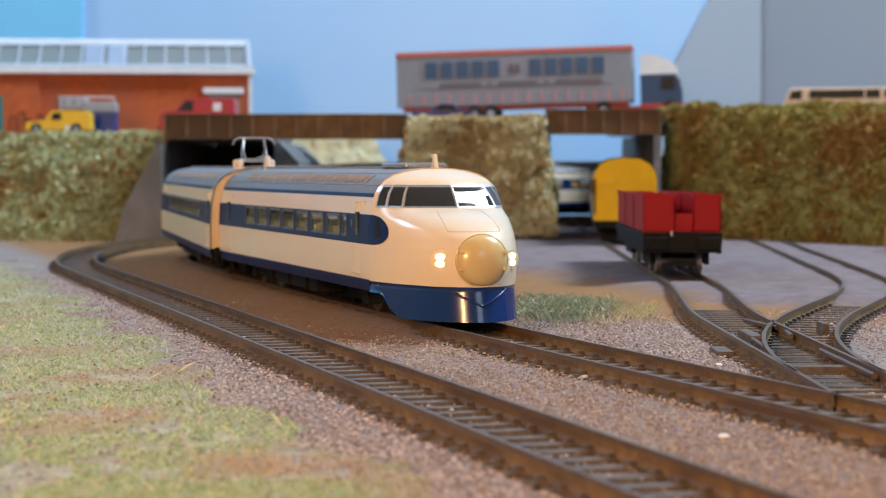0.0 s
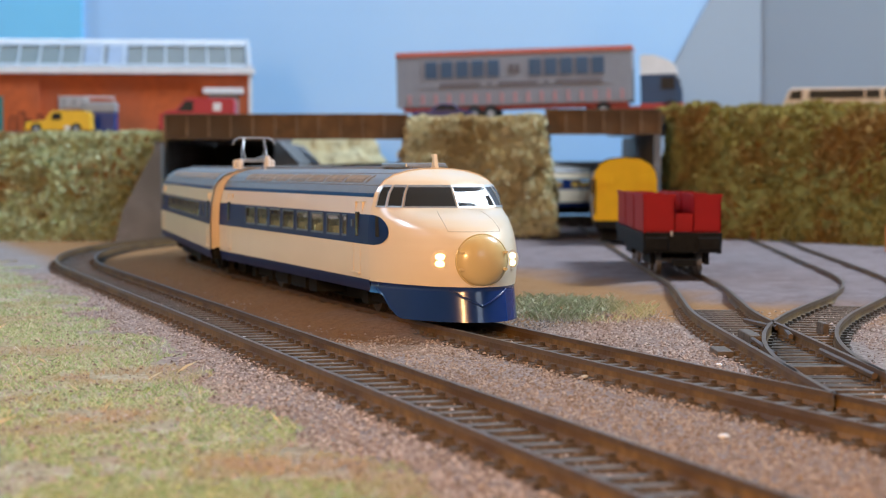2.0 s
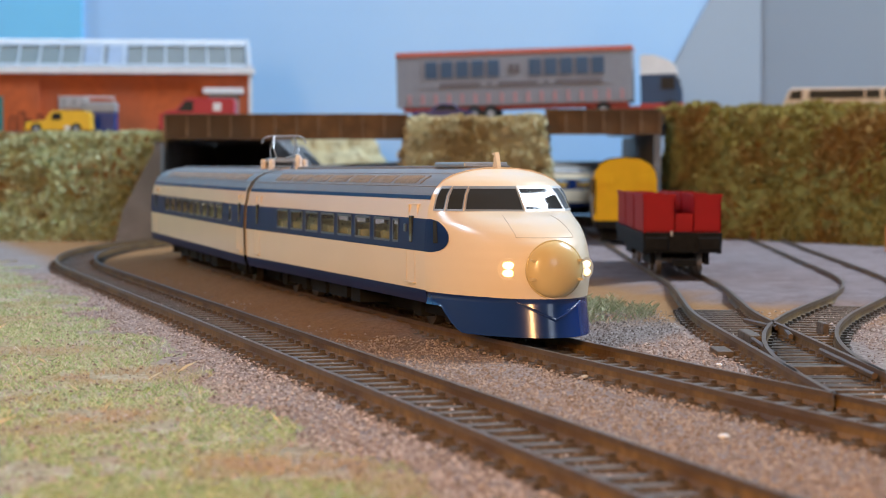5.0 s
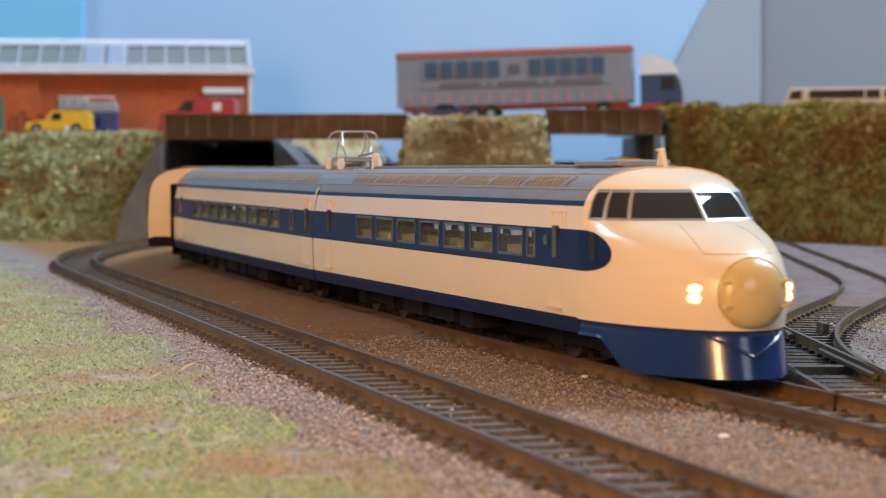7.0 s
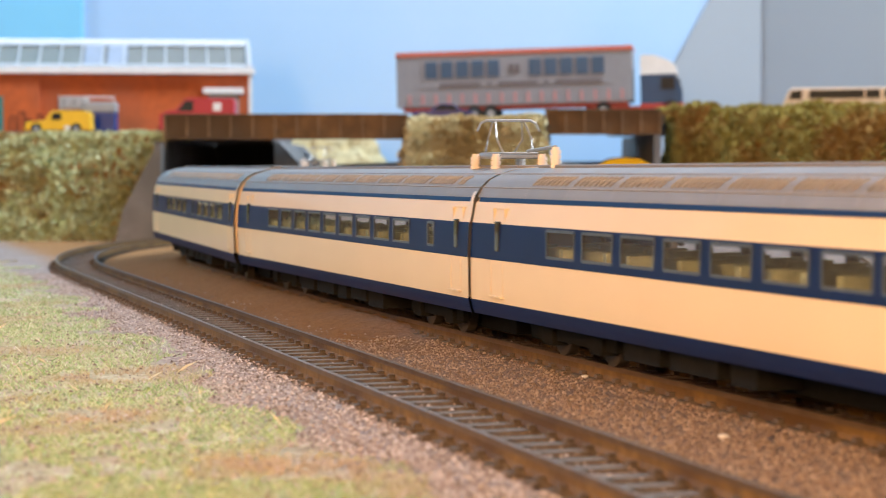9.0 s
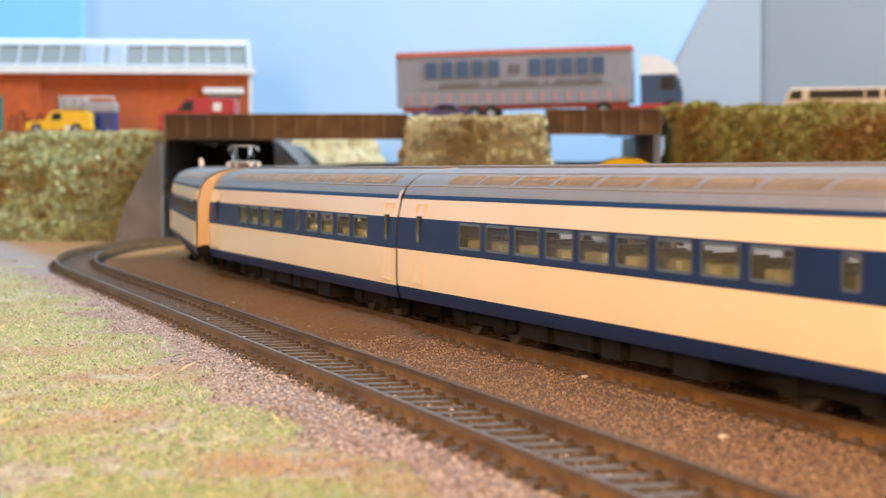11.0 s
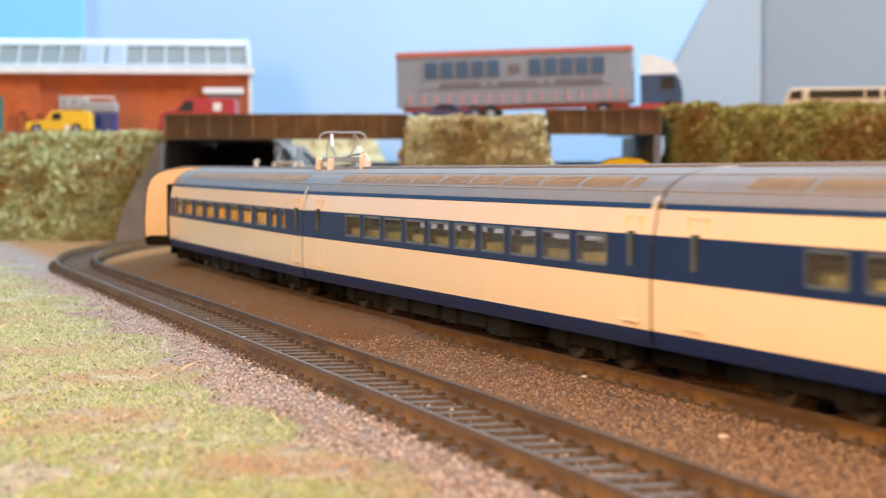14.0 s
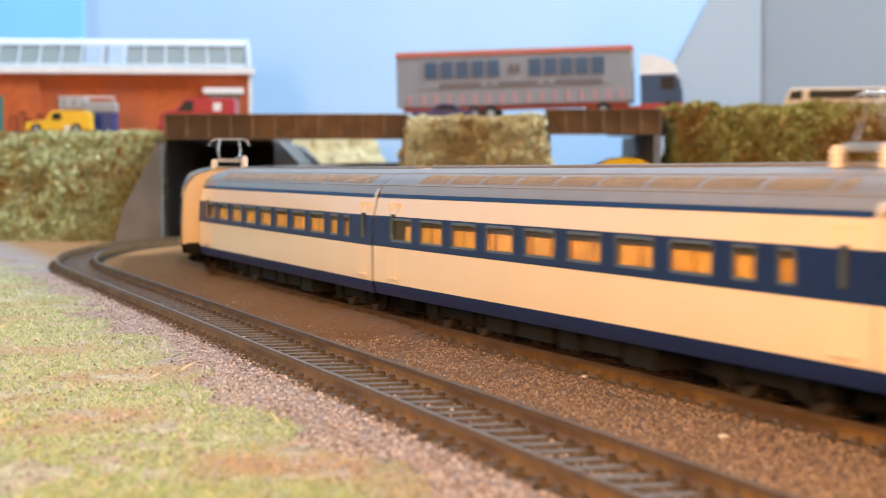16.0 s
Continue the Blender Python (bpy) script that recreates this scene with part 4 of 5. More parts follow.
n = 0
x = wx1 - 0.0005
while x > wx0 + 0.02:
    (y0, z0), (y1, z1) = on_roof(0, 0.0009), on_roof(1, 0.0009)
    part("roof_bar", rods(0.0010 if n else 0.0024, ((x, y0, z0), (x - 0.002, y1, z1)), seg=6), M_BAR, wh, "pale grey glazing bar")
    x -= 0.0172
    n += 1
for v0, v1 in ((0.80, 1.0), (0.0, 0.10)):
    (y0, z0), (y1, z1) = on_roof(v0, 0.0014), on_roof(v1, 0.0014)
    part("roof_strip", sheet([[(wx0, y0, z0), (wx1, y0, z0)], [(wx0, y1, z1), (wx1 - 0.002, y1, z1)]]), M_BAR, wh, "pale strip along the glazing")
part("ridge", rods(0.0026, ((wx0, yb, zb), (wx1 - 0.002, yb, zb)), seg=8), M_WHITE, wh, "white ridge capping")
for x0, x1 in ((-0.2965, -0.2805), (-0.2775, -0.2615)):
    (y0, z0), (y1, z1) = on_roof(0.12, 0.0012), on_roof(0.92, 0.0012)
    part("roof_panel", sheet([[(x0, y0, z0), (x1, y0, z0)], [(x0 - 0.0012, y1, z1), (x1 - 0.0012, y1, z1)]]), plain("pale_panel", (0.34, 0.38, 0.48)), wh, "pale blank roof panel")
part("roof_back", sheet([[(wx0, yb, zb), (wx1 - 0.003, yb, zb)], [(wx0, wy + 0.13, 0.128), (wx1, wy + 0.13, 0.128)]]), M_GREY, wh)
gm = bmesh.new()
gm.faces.new([gm.verts.new(p) for p in ((wx1, wy, 0.126), (wx1, wy + 0.13, 0.126), (wx1 - 0.003, yb, zb))])
part("gable", gm, M_BRICK, wh)
dr = part("loading_door", boxes((-0.1945, -0.1695, wy - 0.001, wy + 0.002, wz, 0.1085)), M_GREY, wh, "grey roller door")
part("door_canopy", boxes((-0.199, -0.1655, wy - 0.010, wy + 0.001, 0.1085, 0.1135), bevel=0.0006), M_WHITE, dr, "white canopy over the door")
part("corner_post", boxes((wx1 - 0.001, wx1 + 0.0018, wy - 0.001, wy + 0.003, wz, 0.1262)), M_WHITE, wh)
part("teal_door", boxes((-0.385, -0.3615, wy - 0.0055, wy - 0.003, wz, 0.1062)), M_TEAL, wh, "teal warehouse door")
part("window", boxes((-0.317, -0.292, wy - 0.001, wy + 0.002, 0.0960, 0.1065)), M_BAR, wh, "white framed window")
for i in range(3):
    part("window_pane", boxes((-0.3155 + i * 0.008, -0.3095 + i * 0.008, wy - 0.0018, wy - 0.0005, 0.0975, 0.1050)), M_GREY, wh)

wh.matrix_world = Matrix.Translation((wx1, wy, 0)) @ pose(0, 0, 0, 0, 0, 5.5) @ Matrix.Translation((-wx1, -wy, 0))

# -- loose things before the warehouse
cont = empty("skip_container", Matrix.Translation((-0.2785, 1.49, 0.0735)), label="dark blue open container with a grey tarpaulin", category="container")
part("body", boxes((0, 0.0245, 0, 0.016, 0, 0.0165), bevel=0.0005), M_BOXBLUE, cont)
part("cover", boxes((-0.0004, 0.0249, -0.0004, 0.0164, 0.0165, 0.0250), bevel=0.0012), M_GREY, cont, "grey tarpaulin over the load")
part("rail", rods(0.0005, ((0.001, 0, 0.025), (0.001, 0, 0.0285)), ((0.0235, 0, 0.025), (0.0235, 0, 0.0285)), ((0.001, 0, 0.0285), (0.0235, 0, 0.0285)), seg=6), M_WHITE, cont)
for i in range(6):
    part("rib", boxes((0.001 + i * 0.0043, 0.0018 + i * 0.0043, -0.0006, 0.0001, 0.001, 0.0155)), M_BOXBLUE, cont)

for k, (px, h2) in enumerate(((-0.331, 0.0155), (-0.324, 0.019), (-0.318, 0.013), (-0.309, 0.017), (-0.3, 0.015))):
    bike = rods(0.0006, ((0, 0, 0), (0, 0, h2)), ((0, 0, h2), (0.004, 0, h2)), ((0.004, 0, h2), (0.0045, 0, 0)), seg=6)
    ob = tagged(part("scrap_frame", bike, M_BLACK), "dark metal frame leaning by the brick wall", "scrap", group="scrap by the warehouse")
    ob.matrix_world = pose(px - 0.02, 1.56, 0.0735, -6, 0, 0)


def motor(name, m, label, category, outline, width, paint, glass, wheels, r, extras=()):
    """A road vehicle from its side outline (x, z), with glass strips (outline) and wheels at x."""
    t = empty(name, m, label=label, category=category)
    bm = prism(outline, 0, width)
    bmesh.ops.bevel(bm, geom=bm.edges[:], offset=0.0007, segments=2, affect="EDGES", profile=0.5)
    part("body", bm, paint, t)
    for g in glass:
        part("side_window", prism(g, -0.0003, 0.0006), M_DARKGLASS, t)
    for x in wheels:
        for y in (0.0012, width - 0.0012):
            wheel(t, x, y, r, r, 0.003)
    for nm, bx, mt, lb in extras:
        part(nm, boxes(bx, bevel=0.0002), mt, t, lb)
    return t


motor("estate_car", pose(-0.315, 1.45, 0.0725), "bright yellow vintage van", "van",
      [(0, 0.003), (0.0, 0.0085), (0.002, 0.0095), (0.0145, 0.0105), (0.0185, 0.0165), (0.021, 0.0178), (0.046, 0.0178), (0.0485, 0.016), (0.0492, 0.003)], 0.018, M_YELLOW,
      [[(0.0195, 0.0112), (0.0215, 0.0160), (0.0275, 0.0160), (0.0275, 0.0112)]], (0.0085, 0.0385), 0.0042,
      (("bumper", (-0.001, 0.0008, 0.0005, 0.0175, 0.003, 0.0045), M_YELLOW, "yellow bumper"), ("lamp", (0.030, 0.034, -0.0004, 0.0003, 0.0035, 0.0065), M_WHITE, "white wheel patch")))
motor("delivery_van", pose(-0.213, 1.445, 0.0725), "crimson delivery van with a white emblem", "van",
      [(0, 0.003), (0.0, 0.0145), (0.006, 0.0175), (0.0125, 0.0185), (0.019, 0.0258), (0.0215, 0.027), (0.0545, 0.027), (0.0562, 0.0255), (0.0565, 0.003)], 0.021, M_VANRED,
      [[(0.0135, 0.0172), (0.0195, 0.0250), (0.0255, 0.0250), (0.0255, 0.0172)]], (0.011, 0.046), 0.0045,
      (("emblem", (0.0405, 0.0465, -0.0004, 0.0003, 0.0175, 0.0235), M_WHITE, "round white emblem"), ("bumper", (-0.001, 0.001, 0.0005, 0.0205, 0.003, 0.006), M_BLACK, "black bumper")))
motor("saloon_car", pose(-0.0215, 1.31, 0.0781), "dark blue purple saloon car with lit front", "car",
      [(0, 0.002), (0.0, 0.0060), (0.002, 0.0072), (0.0130, 0.0078), (0.0180, 0.0122), (0.0215, 0.0128), (0.0290, 0.0122), (0.0340, 0.0082), (0.0425, 0.0074), (0.0430, 0.002)], 0.0175, M_CARBLUE,
      [[(0.0160, 0.0082), (0.0190, 0.0116), (0.0240, 0.0118), (0.0240, 0.0082)], [(0.0247, 0.0082), (0.0247, 0.0118), (0.0285, 0.0114), (0.0315, 0.0082)]], (0.0078, 0.0350), 0.0034,
      (("headlamp", (0.0060, 0.0098, -0.0008, 0.0004, 0.0042, 0.0060), M_SILVER, "bright chrome lamp"), ("chrome_strip", (0.001, 0.042, -0.0004, 0.0003, 0.0036, 0.0041), M_SILVER, "chrome side strip"), ("bumper", (-0.0012, 0.0005, 0.0, 0.0175, 0.0028, 0.0042), M_SILVER, "chrome bumper")))
motor("motor_coach", Matrix.Translation((0.240, 1.36, 0.0818)) @ pose(0, 0, 0, 0, 0, -16), "cream motor coach with dark windows", "bus",
      [(0, 0.003), (0.0, 0.0115), (0.004, 0.0200), (0.007, 0.0215), (0.140, 0.0215), (0.140, 0.003)], 0.03, M_BUSCREAM,
      [[(0.0042, 0.0135), (0.0062, 0.0195), (0.0135, 0.0195), (0.0130, 0.0135)], [(0.0180, 0.0140), (0.0190, 0.0198), (0.0560, 0.0198), (0.0560, 0.0140)],
       [(0.0575, 0.0140), (0.0575, 0.0198), (0.0670, 0.0198), (0.0670, 0.0140)], [(0.0700, 0.0140), (0.0700, 0.0198), (0.100, 0.0198), (0.100, 0.0140)]], (0.022, 0.11), 0.0055)
part("orange_tub", boxes((0.2325, 0.245, 0.995, 1.01, 0, 0.0165), bevel=0.001), M_ORANGE)
tagged(bpy.data.objects["orange_tub"], "orange plastic tub at the foot of the bank", "tub")

# ---------------------------------------------------------------- stock in the yard
def siding_place(y):
    p = min(SIDING, key=lambda q: abs(q[1] - y))
    return pose(p[0], p[1], RAIL, 0, 0, -math.degrees(p[2]))


wag = empty("wagon", siding_place(0.738) @ Matrix.Diagonal((0.92, 1, 1, 1)), label="black flat wagon with red open bins", category="goods wagon")
part("frame", boxes((-0.0165, 0.0165, 0, 0.165, 0.0125, 0.0165), (-0.0162, 0.0162, -0.0006, 0.002, 0.0090, 0.0168), bevel=0.0003), M_BLACK, wag, "black wagon frame")
for sx in (-1, 1):
    part("buffer_cover", boxes((sx * 0.0108 - 0.0048, sx * 0.0108 + 0.0048, -0.0022, -0.0006, 0.0100, 0.0150), bevel=0.0006), M_BLACK, wag)
    part("sole_bar", boxes((sx * 0.0155 - 0.0008, sx * 0.0155 + 0.0008, 0.004, 0.160, 0.0085, 0.0125)), M_BLACK, wag)
for k in range(3):
    y0 = 0.002 + k * 0.053
    y1 = y0 + 0.047
    for sx, xa, xb2 in ((-1, -0.0163, -0.0030), (1, 0.0048, 0.0163)):
        t = 0.0007
        bin_ = part("bin", boxes((xa, xb2, y0, y0 + t, 0.0169, 0.0312), (xa, xb2, y1 - t, y1, 0.0169, 0.0312), (xa, xa + t, y0, y1, 0.0169, 0.0312),
                                 (xb2 - t, xb2, y0, y1, 0.0169, 0.0312), (xa, xb2, y0, y1, 0.0168, 0.0175)), M_WAGONRED, wag, "glossy red open bin")
        part("rim", boxes((xa - 0.0004, xb2 + 0.0004, y0 - 0.0004, y0 + 0.0006, 0.0302, 0.0316), (xa - 0.0004, xa + 0.0005, y0, y1, 0.0302, 0.0316)), M_WAGONRED, bin_)
    for ya_ in (y0 + 0.001, y1 - 0.0017):
        part("centre_panel", boxes((-0.0029, 0.0047, ya_, ya_ + 0.0007, 0.0169, 0.0242), bevel=0.0002), M_WAGONRED, wag, "low red panel between bins")
for yb_ in (0.032, 0.133):
    bg = part("bogie", boxes((-0.0125, -0.0105, yb_ - 0.02, yb_ + 0.02, 0.004, 0.0085), (0.0105, 0.0125, yb_ - 0.02, yb_ + 0.02, 0.004, 0.0085), (-0.0105, 0.0105, yb_ - 0.003, yb_ + 0.003, 0.005, 0.0088)), M_BLACK, wag)
    for dy in (-0.013, 0.013):
        bm = bmesh.new()
        for sx in (-1, 1):
            rod(bm, (sx * 0.0075, yb_ + dy, 0.0055), (sx * 0.0098, yb_ + dy, 0.0055), 0.0055, 20)
        rod(bm, (-0.0085, yb_ + dy, 0.0055), (0.0085, yb_ + dy, 0.0055), 0.001, 8)
        part("wheelset", bm, M_WHEELRIM, bg, "worn bright steel wheelset")
part("coupling", boxes((-0.0035, 0.0035, -0.008, 0.002, 0.0045, 0.0062), (-0.005, 0.005, -0.0085, -0.0072, 0.0042, 0.0068)), M_BLACK, wag)
part("spring_clip", boxes((-0.0052, -0.0042, -0.0012, -0.0004, 0.0155, 0.0175)), M_SILVER, wag, "tiny bright metal clip")

coach = empty("coach", siding_place(1.085) @ pose(0.001, 0, 0, 0, 0, -2.3), label="railway coach with a yellow end and dark roof", category="railway coach")
half = [(0.0178, 0.0125), (0.0182, 0.022), (0.0180, 0.036), (0.0170, 0.0405), (0.0140, 0.0445), (0.0090, 0.0472), (0.0, 0.0482)]
outl = [(-x, z) for x, z in half] + [(x, z) for x, z in half[:-1][::-1]]
part("end_wall", prism(outl, 0, 0.0015), M_COACHYELLOW, coach, "bright yellow coach end")
part("body", prism([(x * 0.985, z - 0.0006) for x, z in outl], 0.0015, 0.235), M_COACHGREY, coach, "grey coach side")
rm = [(x * 1.015, z + 0.0006) for x, z in half[3:]]
roofo = [(-x, z) for x, z in rm] + [(x, z) for x, z in rm[:-1][::-1]]
part("roof", prism(roofo, 0.0008, 0.236), M_BLACK, coach, "dark curved coach roof")
for sx in (-1, 1):
    part("end_window", boxes((sx * 0.0118 - 0.0045, sx * 0.0118 + 0.0045, -0.0005, 0.0004, 0.0335, 0.0385), bevel=0.0002), M_COACHYELLOW, coach, "yellow blanked end window")
part("end_step", boxes((-0.0178, -0.0165, -0.0005, 0.0003, 0.0165, 0.036)), M_BLACK, coach)
part("underframe", boxes((-0.0165, 0.0165, 0.0, 0.235, 0.0085, 0.0125), (-0.013, 0.013, 0.02, 0.06, 0.0005, 0.0085), (-0.013, 0.013, 0.17, 0.21, 0.0005, 0.0085)), M_BLACK, coach)
for i in range(7):
    part("side_window", boxes((-0.0184, -0.0176, 0.02 + i * 0.03, 0.04 + i * 0.03, 0.027, 0.036)), M_DARKGLASS, coach)

# ---------------------------------------------------------------- turnout fittings and small lumps
fit = empty("turnout_fittings", label="turnout check rails and blocks among the sleepers", category="turnout", kind="structure")
for x0, y0, x1, y1 in ((0.0905, 0.510, 0.0868, 0.478), (0.0835, 0.53, 0.0880, 0.505), (0.0745, 0.43, 0.0760, 0.47), (0.0868, 0.385, 0.0868, 0.44)):
    part("check_rail", rods(0.0007, ((x0, y0, 0.0030), (x1, y1, 0.0030)), seg=6), M_RAILTOP, fit)
part("point_motor", boxes((0.1006, 0.1022, 0.507, 0.5165, 0.0, 0.0040), bevel=0.0003), M_SLEEPER, fit, "small dark block")
part("tie_block", boxes((0.0768, 0.0800, 0.478, 0.500, 0.0, 0.0032), bevel=0.0004), M_SLEEPER, fit)
part("tie_bar", boxes((0.072, 0.0895, 0.4085, 0.4125, 0.0, 0.0026), bevel=0.0003), M_SLEEPER, fit, "wide dark tie bar")
part("side_block", boxes((0.0648, 0.0688, 0.452, 0.466, 0.0, 0.0017), bevel=0.0003), M_SLEEPER, fit)
for x, y, r in ((0.0518, 0.366, 0.0009), (0.0458, 0.312, 0.0008), (0.030, 0.405, 0.0006), (-0.0008, 0.4, 0.0005), (0.062, 0.43, 0.0006), (-0.052, 0.50, 0.0006), (0.0075, 0.345, 0.0006)):
    bm = bmesh.new()
    bmesh.ops.create_icosphere(bm, subdivisions=2, radius=r, matrix=Matrix.Translation((x, y, 0.0006 + r * 0.3)) @ Matrix.Diagonal((1.3, 1, 0.7, 1)))
    for v in bm.verts:
        v.co += Vector((noise.noise(v.co * 2000), noise.noise(v.co * 2000 + Vector((5, 0, 0))), 0)) * r * 0.3
    tagged(part("white_pebble", bm, M_WHITE), "small white chip lying on brown gravel", "pebble", group="white chips")


# ---------------------------------------------------------------- loose scatter
def island_mat(name, c0, c1, c2, rough=0.9, patch=None, patch_scale=20, at=(0.5, 0.62)):
    """Colour by piece, and patches of a second colour by place."""
    m = bpy.data.materials.new(name)
    m.use_nodes = True
    nt = m.node_tree
    g = nt.nodes.new("ShaderNodeNewGeometry")
    r = nt.nodes.new("ShaderNodeValToRGB")
    r.color_ramp.elements[0].color, r.color_ramp.elements[1].color = (*c0, 1), (*c2, 1)
    e = r.color_ramp.elements.new(0.5)
    e.color = (*c1, 1)
    nt.links.new(g.outputs["Random Per Island"], r.inputs["Fac"])
    out = r.outputs["Color"]
    if patch:
        n = nt.nodes.new("ShaderNodeTexNoise")
        n.inputs["Scale"].default_value, n.inputs["Detail"].default_value = patch_scale, 4
        nt.links.new(g.outputs["Position"], n.inputs["Vector"])
        r2 = nt.nodes.new("ShaderNodeValToRGB")
        r2.color_ramp.elements[0].position, r2.color_ramp.elements[1].position = at
        nt.links.new(n.outputs["Fac"], r2.inputs["Fac"])
        mx = nt.nodes.new("ShaderNodeMix")
        mx.data_type = "RGBA"
        nt.links.new(r2.outputs["Color"], mx.inputs[0])
        nt.links.new(out, mx.inputs[6])
        mx.inputs[7].default_value = (*patch, 1)
        out = mx.outputs[2]
    b = nt.nodes["Principled BSDF"]
    nt.links.new(out, b.inputs["Base Color"])
    b.inputs["Roughness"].default_value = rough
    b.inputs["Specular IOR Level"].default_value = 0.2
    return m


def scatter(name, label, category, verts, faces, material):
    me = bpy.data.meshes.new(name)
    me.from_pydata(verts, [], faces)
    me.materials.append(material)
    return tagged(new(name, me), label, category, kind="stuff")


rs = np.random.RandomState(7)


def near_x(y):
    return -0.3138 * y + 0.0976 + 0.00885


def in_grass(x, y):
    return x < near_x(y) - 0.029 + 0.02 * (noise.noise((x * 35, y * 35, 2)))


def gravel():
    V, F, VB, FB = [], [], [], []
    n = 0
    while n < 42000:
        y = 0.20 + 0.62 * rs.rand() ** 1.3
        x = rs.uniform(-0.24, 0.24) * y * 1.02
        if in_grass(x, y) and rs.rand() > 0.12:
            continue
        if abs(x - near_x(y)) < 0.0112 or abs(x - main_x(y)) < 0.0118:
            if rs.rand() > 0.10:
                continue
        if x > 0.066 and y < 0.62 and abs(x - 0.085) < 0.02 and rs.rand() > 0.15:
            continue
        if y > 0.60 and x > main_x(y) + 0.03:
            continue
        if near_x(y) + 0.012 < x < main_x(y) and y > 0.50 + 0.03 * noise.noise((x * 60, y * 60, 1)) and rs.rand() > 0.06:
            continue
        r = 0.00022 + 0.00034 * rs.rand() ** 2
        # grains between the lines get a browner colour for the train's warm shade
        brown = near_x(y) + 0.010 < x < main_x(y) + 0.014 * noise.noise((x * 40, y * 40, 6))
        VV, FF = (VB, FB) if brown else (V, F)
        k = len(VV)
        a = rs.uniform(0, 6.28)
        c, s = math.cos(a) * r, math.sin(a) * r
        sq = rs.uniform(0.6, 1.3)
        z = 0.0007
        VV += [(x + c, y + s, z), (x - s * sq, y + c * sq, z), (x - c, y - s, z), (x + s * sq, y - c * sq, z), (x + c * 0.2, y + s * 0.3, z + r * rs.uniform(0.5, 1.1))]
        FF += [(k, k + 1, k + 4), (k + 1, k + 2, k + 4), (k + 2, k + 3, k + 4), (k + 3, k, k + 4)]
        n += 1
    scatter("ballast", "loose earth and ballast grains between the lines, browned as the train's warm shade", "ballast", VB, FB, island_mat("earthy_shade_grains", (0.17, 0.118, 0.088), (0.28, 0.205, 0.16), (0.45, 0.36, 0.30)))
    scatter("ballast", "loose pinkish brown ballast grains", "ballast", V, F, island_mat("ballast_grains", (0.12, 0.088, 0.074), (0.30, 0.23, 0.20), (0.54, 0.46, 0.43)))


def blades(name, label, places, lo, hi, width, cols, lean=0.8, **k2):
    V, F = [], []
    for x, y, z in places:
        h = rs.uniform(lo, hi)
        a, b = rs.uniform(0, 6.28), rs.uniform(0, 6.28)
        l = rs.uniform(0.1, lean) * h
        k = len(V)
        wx, wy = math.cos(a) * width, math.sin(a) * width
        V += [(x - wx, y - wy, z), (x + wx, y + wy, z), (x + wx * 0.6 + math.cos(b) * l * 0.4, y + wy * 0.6 + math.sin(b) * l * 0.4, z + h * 0.6),
              (x + math.cos(b) * l, y + math.sin(b) * l, z + h)]
        F += [(k, k + 1, k + 2), (k, k + 2, k + 3)]
    return scatter(name, label, "grass", V, F, island_mat(name + "_fibre", *cols, **k2))


def lawn():
    P = []
    while len(P) < 60000:
        y = 0.20 + 1.0 * rs.rand() ** 1.6
        x = rs.uniform(-0.25, 0.05) * y * 1.02 if y < 0.5 else rs.uniform(-0.26, -0.05) * y
        if not in_grass(x, y):
            continue
        if math.hypot((x + 0.064) / 0.011, (y - 0.272) / 0.016) < 1 + 0.5 * noise.noise((x * 150, y * 150, 4)) and rs.rand() > 0.05:
            continue
        if noise.noise((x * 70, y * 70, 5)) + 0.5 * noise.noise((x * 200, y * 200, 8)) < -0.34:
            continue
        P.append((x, y, 0.0002))
    blades("grass", "short pale green and straw static grass", P, 0.0003, 0.0012, 0.00009, ((0.20, 0.32, 0.11), (0.37, 0.49, 0.24), (0.66, 0.72, 0.52)), 1.8, patch=(0.46, 0.36, 0.25), patch_scale=24, at=(0.50, 0.64))
    P = []
    for _ in range(60):
        y = rs.uniform(0.3, 0.62)
        x = rs.uniform(-0.25, -0.08) * y
        if in_grass(x, y):
            P.append((x, y, 0.0006))
    blades("long_grass", "a few long pale straw fibres", P, 0.0015, 0.0034, 0.000028, ((0.6, 0.55, 0.38), (0.7, 0.66, 0.5), (0.75, 0.72, 0.6)), 2.0)
    P = []
    for _ in range(4200):
        a, r = rs.uniform(0, 6.28), rs.rand() ** 0.7
        x, y = 0.041 + math.cos(a) * r * 0.026, 0.605 + math.sin(a) * r * 0.055
        if x < main_x(y) + 0.016 or noise.noise((x * 90, y * 60, 9)) < -0.2 * (1 - r):
            continue
        P.append((x, y, 0.0004))
    blades("grass_tuft", "dry yellow green grass clump beside the main line", P, 0.001, 0.0036, 0.00009, ((0.33, 0.38, 0.20), (0.48, 0.50, 0.32), (0.66, 0.62, 0.46)), 1.4)


def crumbs():
    V, F = [], []
    for _ in range(260):
        y = rs.uniform(0.22, 0.62)
        x = rs.uniform(-0.25, 0.0) * y
        if not in_grass(x, y):
            continue
        r = rs.uniform(0.0002, 0.0007)
        k = len(V)
        for i in range(5):
            t = i * 1.2566 + rs.uniform(-0.3, 0.3)
            V.append((x + math.cos(t) * r, y + math.sin(t) * r * 0.8, 0.0009))
        V.append((x, y, 0.0009 + r * 0.35))
        F += [(k + i, k + (i + 1) % 5, k + 5) for i in range(5)]
    scatter("soil_crumbs", "dark soil crumbs lying among the grass", "soil", V, F, island_mat("soil_crumb", (0.07, 0.05, 0.04), (0.16, 0.10, 0.05), (0.26, 0.15, 0.07)))


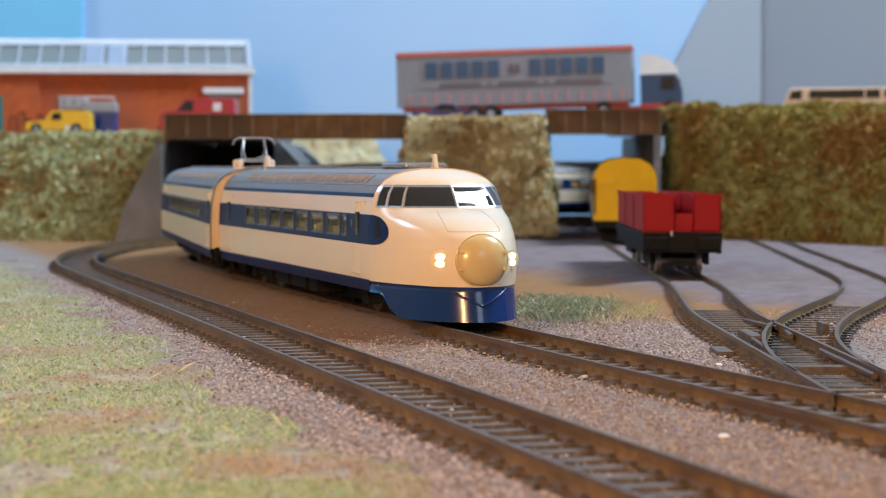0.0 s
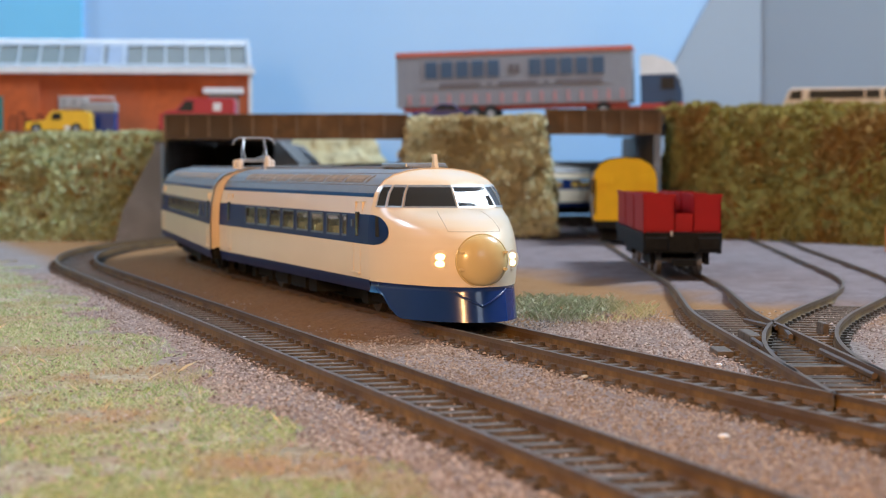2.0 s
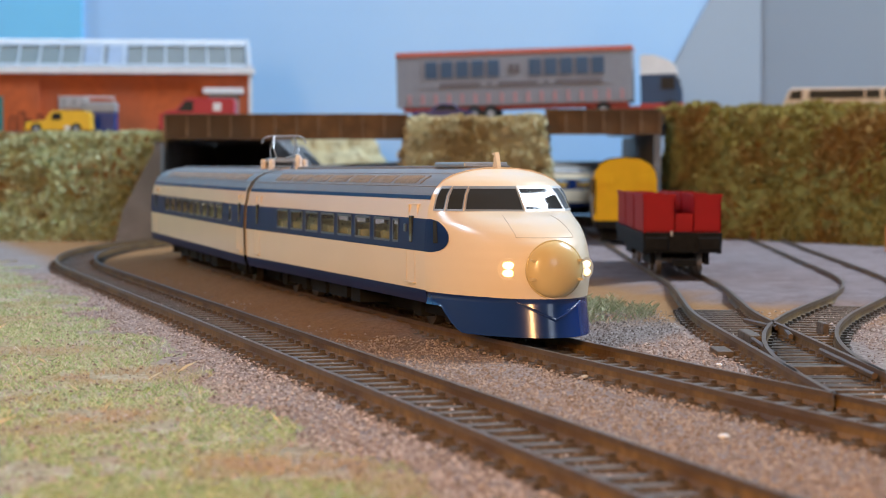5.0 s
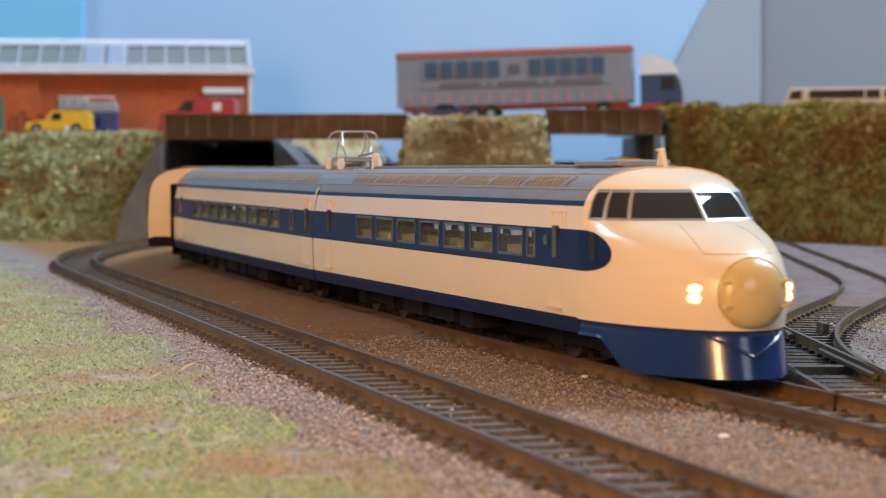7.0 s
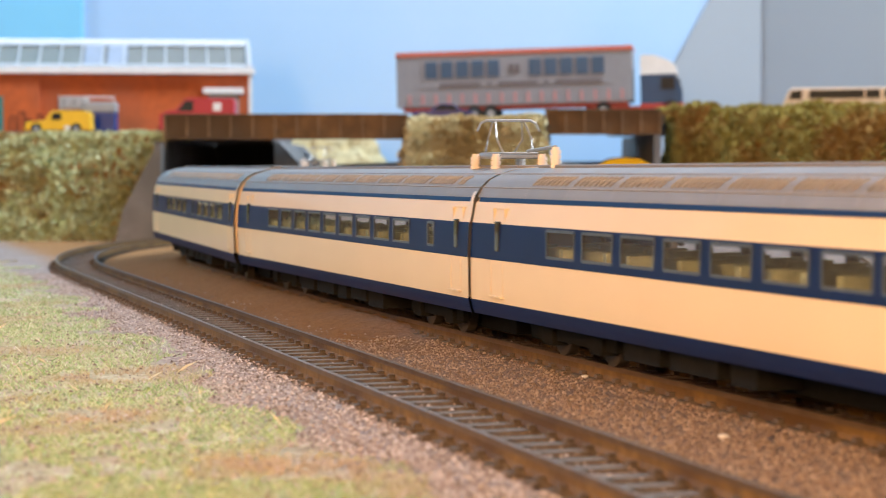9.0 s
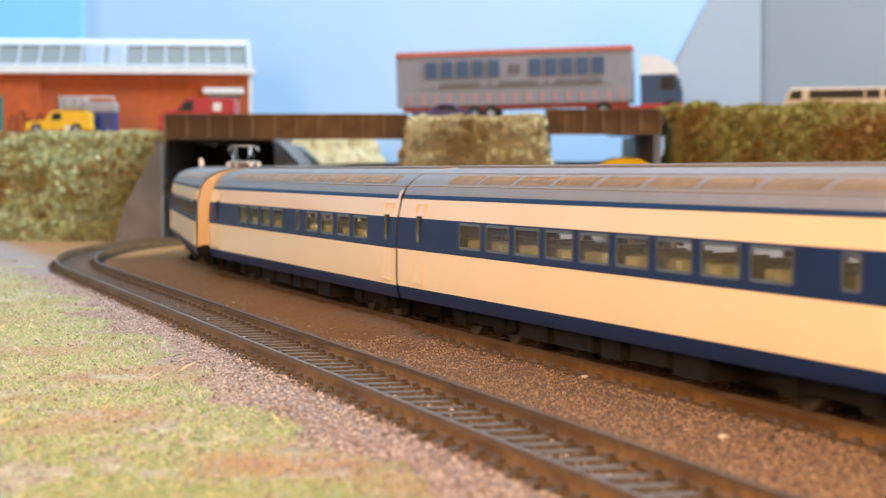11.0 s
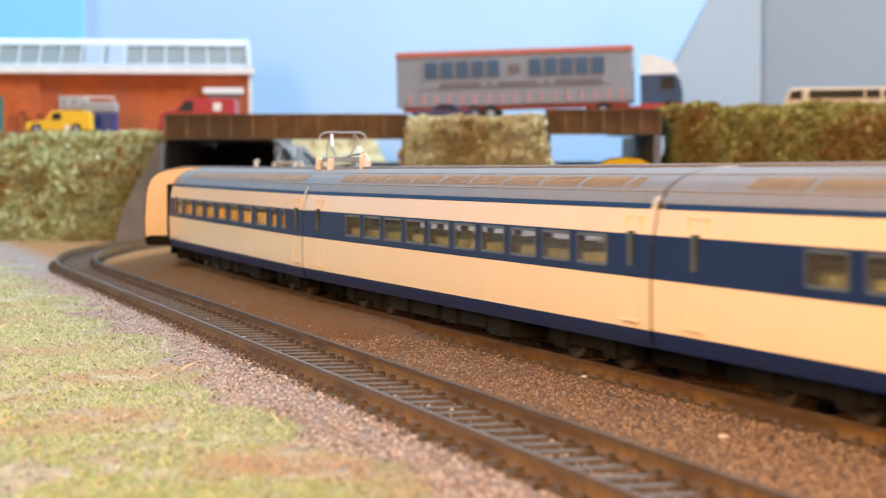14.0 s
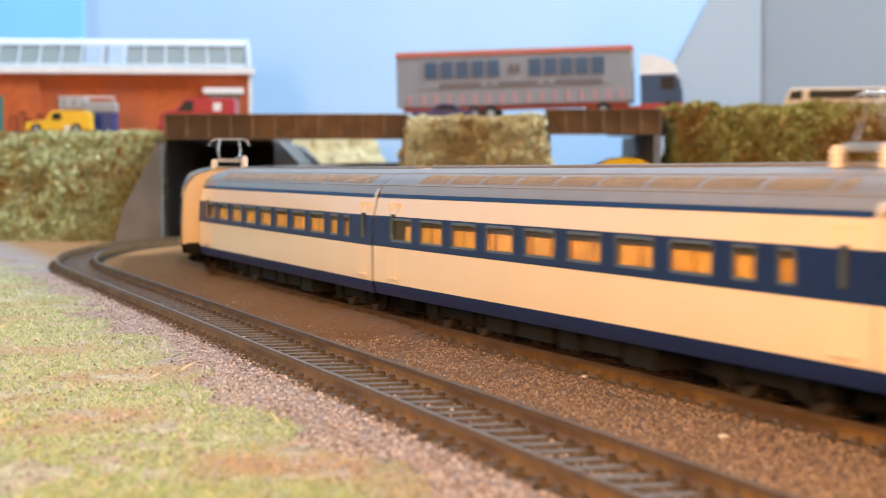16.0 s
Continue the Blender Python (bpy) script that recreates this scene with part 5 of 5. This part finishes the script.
gravel()
lawn()
crumbs()


def flock(name, label, bank_ob, n, cols, size, **k2):
    """Tufts of torn flock all over a bank's face."""
    me = bank_ob.data
    vs = [v.co.copy() for v in me.vertices]
    V, F = [], []
    polys = [p for p in me.polygons if p.center.y < 1.40]
    area = np.array([p.area for p in polys])
    pick = rs.choice(len(polys), n, p=area / area.sum())
    for i in pick:
        p = polys[i]
        a, b, c = (vs[p.vertices[k]] for k in (0, 1, 2))
        u, v = rs.rand(2)
        o = a + (b - a) * u + (c - b) * v
        nrm = p.normal if p.normal.z > -0.2 else -p.normal
        if nrm.y > 0:
            nrm = Vector((nrm.x, -nrm.y, nrm.z))
        s = size * rs.uniform(0.5, 1.4)
        for _ in range(4):
            d = (nrm + Vector(rs.uniform(-1, 1, 3))).normalized()
            e = d.cross(Vector(rs.uniform(-1, 1, 3))).normalized()
            k = len(V)
            V += [tuple(o - e * s * 0.35), tuple(o + e * s * 0.35), tuple(o + d * s + e * s * 0.3), tuple(o + d * s * 1.15 - e * s * 0.25)]
            F += [(k, k + 1, k + 2, k + 3)]
    return scatter(name, label, "flock", V, F, island_mat(name + "_fibre", *cols, **k2))


flock("grass_flock", "pale green flock on the bank", bank_l, 17000, ((0.40, 0.41, 0.22), (0.49, 0.51, 0.30), (0.57, 0.59, 0.39)), 0.0028, patch=(0.35, 0.23, 0.08), patch_scale=21, at=(0.5, 0.6))
flock("grass_flock", "straw flock on the bank", bank_m, 12000, ((0.56, 0.51, 0.31), (0.62, 0.57, 0.37), (0.68, 0.63, 0.44)), 0.0030, patch=(0.50, 0.40, 0.21), patch_scale=26, at=(0.5, 0.64))
flock("grass_flock", "olive and brown flock on the bank", bank_r, 22000, ((0.26, 0.21, 0.055), (0.31, 0.265, 0.075), (0.36, 0.32, 0.10)), 0.0026, patch=(0.29, 0.175, 0.05), patch_scale=17, at=(0.47, 0.6))

for tr, pts, y_to in (t_near, t_main, t_side, t_branch):
    sleepers(pts, tr, y_to=y_to)
motions()
